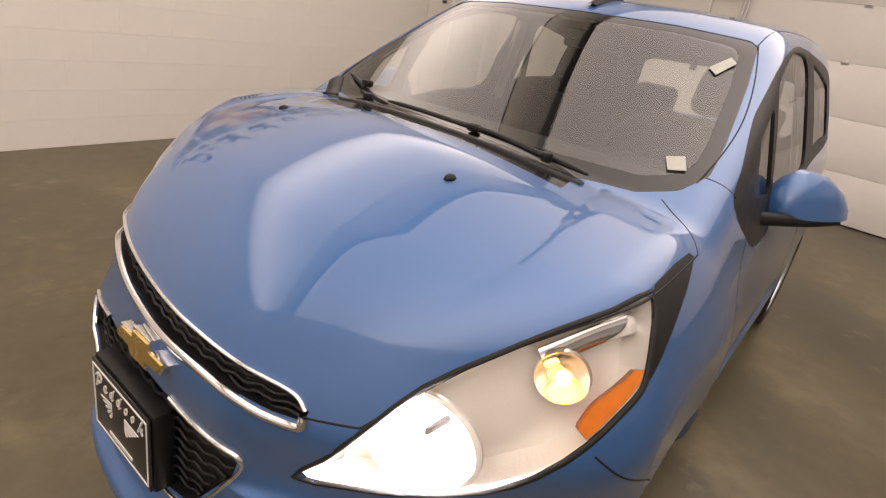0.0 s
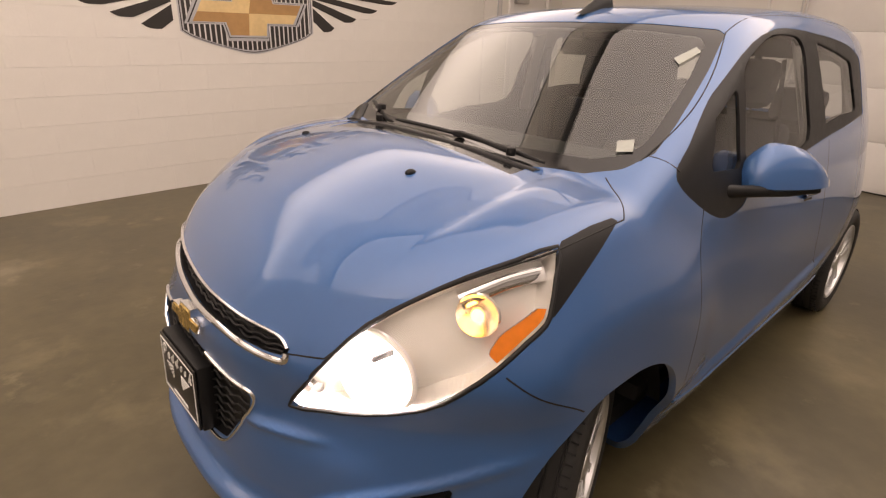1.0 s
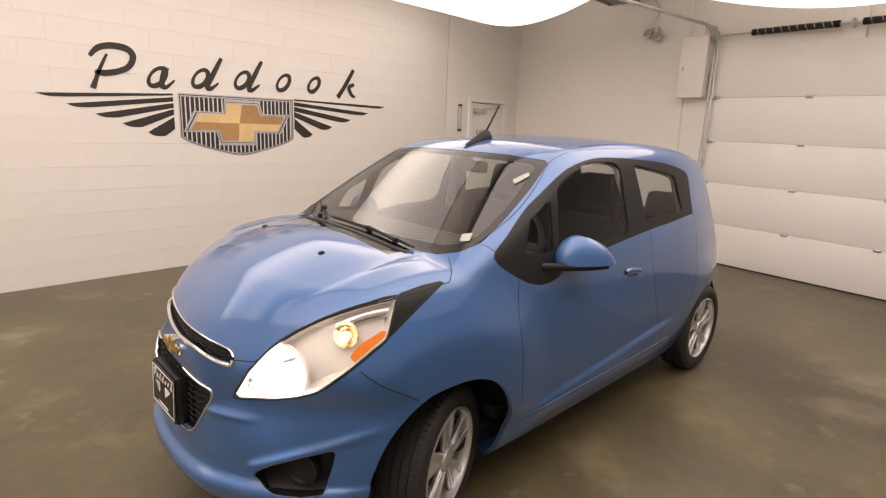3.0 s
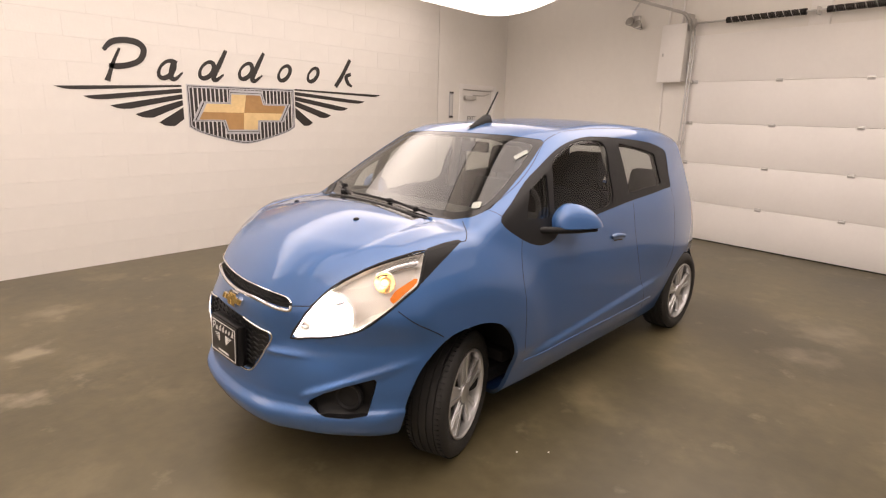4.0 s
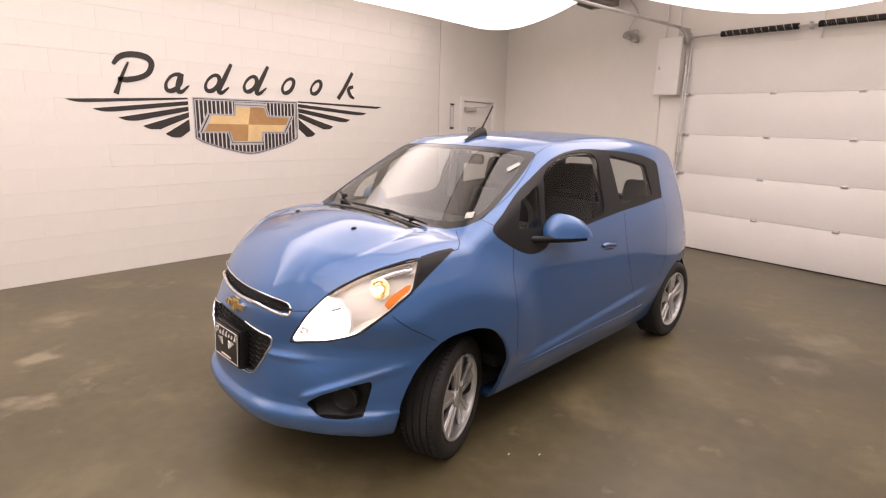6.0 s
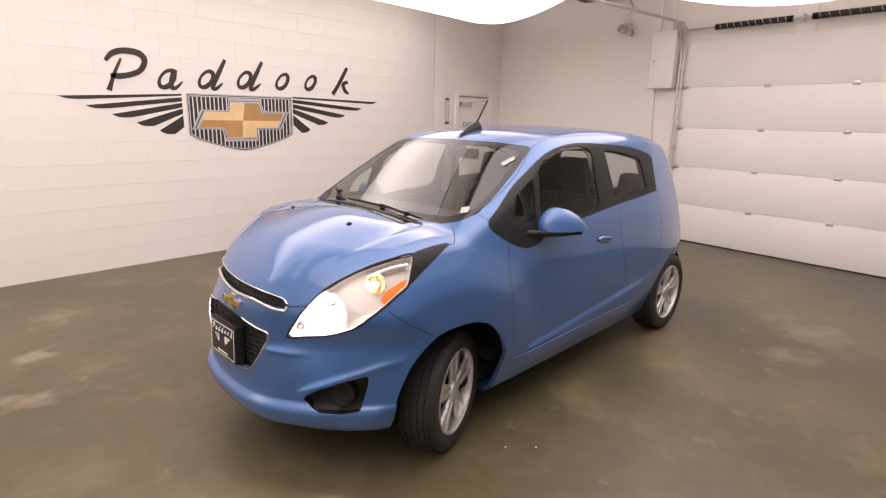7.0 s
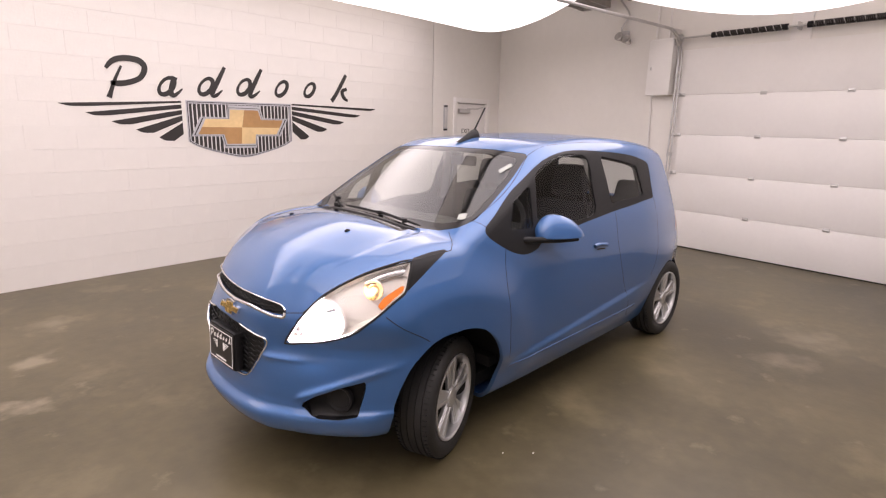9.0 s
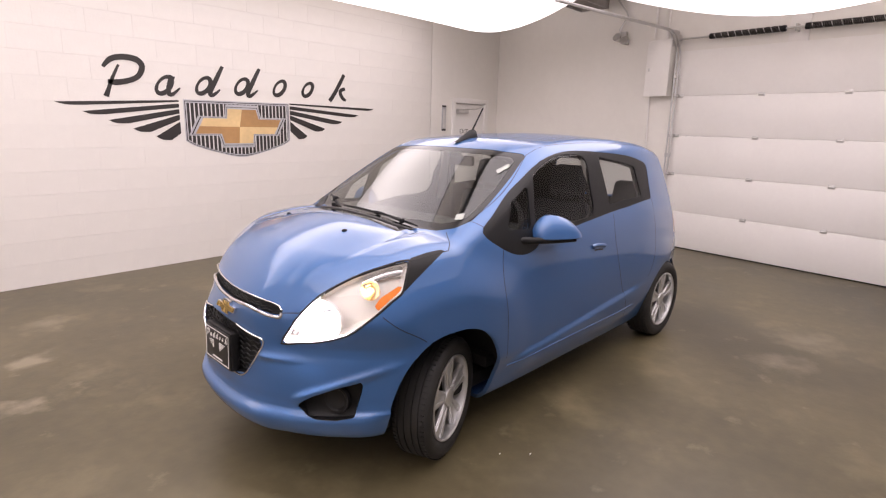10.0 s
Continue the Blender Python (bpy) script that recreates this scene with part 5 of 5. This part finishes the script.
def exit_door():
    door = tagged(new("exit_door"), "white steel exit door with closer and small lettering", "door")
    door.location = (DOOR_X0, WALL_Y, 0)
    W = DOOR_X1 - DOOR_X0
    bm = bmesh.new()
    box(bm, (W - 0.11, 0.045, DOOR_TOP - 0.07), (W / 2, 0.05, (DOOR_TOP - 0.06) / 2 + 0.005), None, 0.003)
    leaf = part("leaf", bm, M_DOOR, door)
    for x0, x1, z0, z1 in ((-0.03, 0.05, 0, DOOR_TOP + 0.03), (W - 0.05, W + 0.03, 0, DOOR_TOP + 0.03), (0.05, W - 0.05, DOOR_TOP - 0.05, DOOR_TOP + 0.03)):
        bm = bmesh.new()
        box(bm, (x1 - x0, 0.14, z1 - z0), ((x0 + x1) / 2, 0.052, (z0 + z1) / 2), None, 0.004)
        part("frame", bm, M_DOOR, door)
    bm = bmesh.new()
    box(bm, (0.26, 0.06, 0.065), (0.24, 0.0, 1.775), None, 0.006)
    part("closer", bm, M_STEEL, door, "grey door closer")
    bm = bmesh.new()
    tube(bm, [(0.3, -0.02, 1.81), (0.52, -0.06, 1.815), (0.72, -0.01, 1.85)], 0.009, 8)
    part("closer_arm", bm, M_STEEL, door)
    cu = bpy.data.curves.new("exit_word", "FONT")
    cu.body, cu.size, cu.extrude = "EXIT", 0.105, 0.001
    cu.materials.append(M_MARK)
    t = new("exit_word", cu)
    t.parent = door
    t.matrix_local = Matrix.Translation((0.21, 0.0255, 1.415)) @ Matrix.Rotation(math.pi / 2, 4, "X")
    bm = bmesh.new()
    tube(bm, [(W - 0.13, 0.02, 0.95), (W - 0.13, -0.03, 0.95), (W - 0.26, -0.03, 0.95)], 0.011, 8)
    part("lever", bm, M_STEEL, door)


exit_door()


def wall_plate():
    ob = tagged(new("wall_plate"), "narrow white notice strip with dark ends beside door", "notice")
    ob.location = (4.795, WALL_Y, 1.45)
    bm = bmesh.new()
    box(bm, (0.085, 0.012, 0.40), (0, -0.006, 0.2), None, 0.003)
    part("board", bm, M_MARK_GREY, ob)
    bm = bmesh.new()
    box(bm, (0.05, 0.006, 0.30), (0, -0.013, 0.2), None, 0.001)
    part("insert", bm, M_MARK_WHITE, ob)
    for z in (0.02, 0.385):
        bm = bmesh.new()
        box(bm, (0.085, 0.006, 0.025), (0, -0.0145, z), None, 0.001)
        part("dark_bar", bm, M_MARK, ob)


wall_plate()


def on_gate(name, label, category, at):
    """A thing on the garage wall: its Empty at (along, up) and the matrix for its parts."""
    ob = tagged(new(name), label, category)
    ob.matrix_world = Matrix.Translation(GM @ Vector((at[0], at[1], 0)))
    return ob, ob.matrix_world.inverted() @ GM


def gbox(m, a0, a1, z0, z1, c0, c1, bevel=0.003):
    bm = bmesh.new()
    return box(bm, (a1 - a0, z1 - z0, c1 - c0), ((a0 + a1) / 2, (z0 + z1) / 2, (c0 + c1) / 2), m, bevel)


ob, m = on_gate("electric_cabinet", "white painted steel electric cabinet on wall", "electric cabinet", (3.0, 2.0))
part("body", gbox(m, 2.93, 3.235, 1.99, 2.69, -0.16, 0.0, 0.006), M_DOOR, ob)
part("cover", gbox(m, 2.92, 3.245, 1.98, 2.675, -0.182, -0.16, 0.006), M_DOOR, ob)
part("latch", gbox(m, 2.96, 2.98, 2.3, 2.34, -0.192, -0.182), M_STEEL, ob)
ob, m = on_gate("conduit_pipe", "thin painted conduit down to a dark switch", "conduit", (2.93, 1.2))
bm = bmesh.new()
tube(bm, [m @ Vector((2.92, 1.98, -0.02)), m @ Vector((2.945, 1.28, -0.02))], 0.011, 8)
part("pipe", bm, M_DOOR, ob)
part("switch_box", gbox(m, 2.915, 2.975, 1.17, 1.29, -0.05, 0.0), M_TRIM, ob, "dark grey switch box")
ob, m = on_gate("conduit_riser", "painted conduit up from the cabinet", "conduit", (3.0, 2.7))
for a in (2.92, 3.1):
    bm = bmesh.new()
    tube(bm, [m @ Vector((a, 2.69, -0.03)), m @ Vector((a, CEIL_Z, -0.03))], 0.014, 8)
    part("pipe", bm, M_DOOR, ob)


def spring_shaft():
    ob, m = on_gate("torsion_springs", "dark coil springs with white stripes on door shaft", "door spring", (4.6, 2.66))
    bm = bmesh.new()
    tube(bm, [m @ Vector((3.2, 2.675, -0.12)), m @ Vector((8.2, 2.675, -0.12))], 0.0125, 10)
    part("shaft", bm, M_STEEL, ob)
    for a0, a1 in ((3.72, 4.50), (4.74, 5.62)):
        bm = bmesh.new()
        n = 420
        turns = 58
        tube(bm, [m @ Vector((a0 + (a1 - a0) * i / n, 2.675 + 0.029 * math.cos(i * turns * math.tau / n), -0.12 + 0.029 * math.sin(i * turns * math.tau / n))) for i in range(n + 1)], 0.0068, 5)
        coil = part("coil", bm, M_COIL, ob, "dark steel coil")
        for k in range(10):
            bm = bmesh.new()
            c = a0 + (a1 - a0) * (k + 0.5) / 10
            tube(bm, [m @ Vector((c - 0.022 + 0.044 * j / 8, 2.675 + 0.0375 * math.cos(j * 0.42 - 0.4), -0.12 - 0.0375 * math.sin(j * 0.42 - 0.4 + 0.4))) for j in range(9)], 0.0035, 5)
            part("stripe", bm, M_MARK_WHITE, coil, "white paint stripe")
        for a in (a0, a1):
            bm = bmesh.new()
            cyl(bm, 0.034, 0.05, m @ Matrix.Translation((a, 2.675, -0.12)) @ Matrix.Rotation(math.pi / 2, 4, "Y"), 20, bevel=0.004)
            part("cone", bm, M_TRIM, ob)
    part("centre_plate", gbox(m, 4.53, 4.73, 2.5, 2.92, -0.03, 0.0), M_DOOR, ob, "white backing board")
    part("centre_bracket", gbox(m, 4.622, 4.638, 2.635, 2.715, -0.14, -0.03), M_STEEL, ob)
    part("end_bracket", gbox(m, 3.2, 3.24, 2.6, 2.8, -0.14, 0.0), M_STEEL, ob)
    bm = bmesh.new()
    cyl(bm, 0.055, 0.03, m @ Matrix.Translation((3.3, 2.675, -0.12)) @ Matrix.Rotation(math.pi / 2, 4, "Y"), 24, bevel=0.004)
    part("drum", bm, M_STEEL, ob)


M_COIL = plain("dark_spring_steel", (0.03, 0.027, 0.025), 0.45, 0.4, var=0.2, scale=30)
spring_shaft()


def door_track():
    ob, m = on_gate("door_track", "galvanised track for the garage door rollers", "door track", (3.3, 1.2))
    pts = [(3.31, z, -0.10) for z in (0.02, 1.0, 2.0, 2.42)]
    pts += [(3.31, 2.42 + 0.34 * math.sin(a), -0.10 - 0.34 * (1 - math.cos(a))) for a in np.linspace(0.2, math.pi / 2, 9)]
    pts += [(3.31, 2.76, -2.6)]
    for q in (-0.02, 0.02):
        bm = bmesh.new()
        tube(bm, [m @ Vector((a + q, z, c)) for a, z, c in pts], 0.011, 6)
        part("rail", bm, M_STEEL, ob)
    for z in (0.488, 0.983, 1.48, 1.983):
        bm = bmesh.new()
        cyl(bm, 0.022, 0.05, m @ Matrix.Translation((3.335, z, -0.09)) @ Matrix.Rotation(math.pi / 2, 4, "Y"), 14, bevel=0.003)
        part("roller", bm, M_STEEL, ob)
    for z in (0.3, 1.2, 2.2):
        part("bracket", gbox(m, 3.27, 3.33, z, z + 0.05, -0.10, 0.0), M_STEEL, ob)
    bm = bmesh.new()
    tube(bm, [m @ Vector((3.31, 2.77, -2.5)), m @ Vector((3.31, CEIL_Z + 0.02, -2.5))], 0.012, 6)
    part("hanger", bm, M_STEEL, ob)


door_track()


def twin_lamp():
    ob, m = on_gate("security_lamp", "unlit twin-head security lamp on bent conduit", "wall lamp", (2.4, 2.8))
    bm = bmesh.new()
    tube(bm, [m @ Vector(p) for p in ((2.4, 2.8, -0.05), (2.4, 2.9, -0.07), (2.5, 3.06, -0.05), (2.47, 3.12, -0.05), (2.2, CEIL_Z, -0.05))], 0.013, 8)
    part("conduit", bm, M_STEEL, ob)
    for a, z in ((2.51, 2.74), (2.39, 2.79)):
        bm = bmesh.new()
        mm = m @ Matrix.Translation((a, z, -0.10)) @ Matrix.Rotation(0.4, 4, "X")
        lathe(bm, [(0.012, 0.10), (0.02, 0.09), (0.035, 0.05), (0.055, 0.0), (0.06, -0.02), (0.05, -0.025), (0.002, -0.015)], mm, 24)
        part("lamp_head", bm, M_LAMP, ob, "clear reflector bulb")
    part("base_plate", gbox(m, 2.37, 2.49, 2.77, 2.87, -0.05, 0.0, 0.01), M_STEEL, ob)


M_LAMP = plain("frosted_lamp", (0.55, 0.53, 0.5), 0.2, 0.4, var=0.1, scale=40)
twin_lamp()


def roof_beam(y, x0, x1, z):
    bm = bmesh.new()
    for dz, w_ in ((0.0, 0.09), (0.15, 0.09)):
        box(bm, (x1 - x0, w_, 0.012), ((x0 + x1) / 2, y, z + dz), None)
    box(bm, (x1 - x0, 0.012, 0.15), ((x0 + x1) / 2, y, z + 0.075), None)
    ob = from_bm("roof_beam", bm, M_BEAM)
    tagged(ob, "grey steel beam hung below the roof deck", "beam", "roof beams")
    for x in (x0 + 0.2, (x0 + x1) / 2, x1 - 0.2):
        bm = bmesh.new()
        tube(bm, [(x, y, z + 0.15), (x, y, CEIL_Z + 0.01)], 0.008, 6)
        part("hanger", bm, M_STEEL, ob)


M_BEAM = plain("grey_beam", (0.28, 0.26, 0.24), 0.5, 0.3, var=0.15, scale=10)
def ceiling_grille(x0, x1, y0, y1, z):
    ob = tagged(new("ceiling_grille"), "dark slatted grille hung below the roof", "grille")
    ob.location = (x0, y0, z)
    for a, b, c, d in ((0, x1 - x0, 0, 0.03), (0, x1 - x0, y1 - y0 - 0.03, y1 - y0), (0, 0.03, 0.03, y1 - y0 - 0.03), (x1 - x0 - 0.03, x1 - x0, 0.03, y1 - y0 - 0.03)):
        bm = bmesh.new()
        box(bm, (b - a, d - c, CEIL_Z - z + 0.01), ((a + b) / 2, (c + d) / 2, (CEIL_Z - z) / 2 + 0.005), None, 0.003)
        part("frame", bm, M_BEAM, ob)
    x = 0.06
    while x < x1 - x0 - 0.05:
        bm = bmesh.new()
        box(bm, (0.05, y1 - y0 - 0.064, 0.004), (0, 0, 0), Matrix.Translation((x, (y1 - y0) / 2, 0.03)) @ Matrix.Rotation(0.7, 4, "Y"))
        part("slat", bm, M_BEAM, ob)
        x += 0.07


ceiling_grille(4.35, 5.62, 2.2, 2.62, 3.15)
roof_beam(1.42, -3.65, 4.6, 2.98)
roof_beam(1.25, -3.65, 4.3, 3.1)

# small litter on the floor
for x, y in ((0.168, -0.163), (0.271, -0.269)):
    bm = bmesh.new()
    bmesh.ops.create_icosphere(bm, subdivisions=1, radius=0.006, matrix=Matrix.Translation((x, y, 0.0025)) @ Matrix.Diagonal((1.2, 0.7, 0.5, 1)))
    tagged(from_bm("paper_scrap", bm, M_WHITE), "tiny white scrap on the concrete floor", "litter", "floor scraps")

painted_blocks()
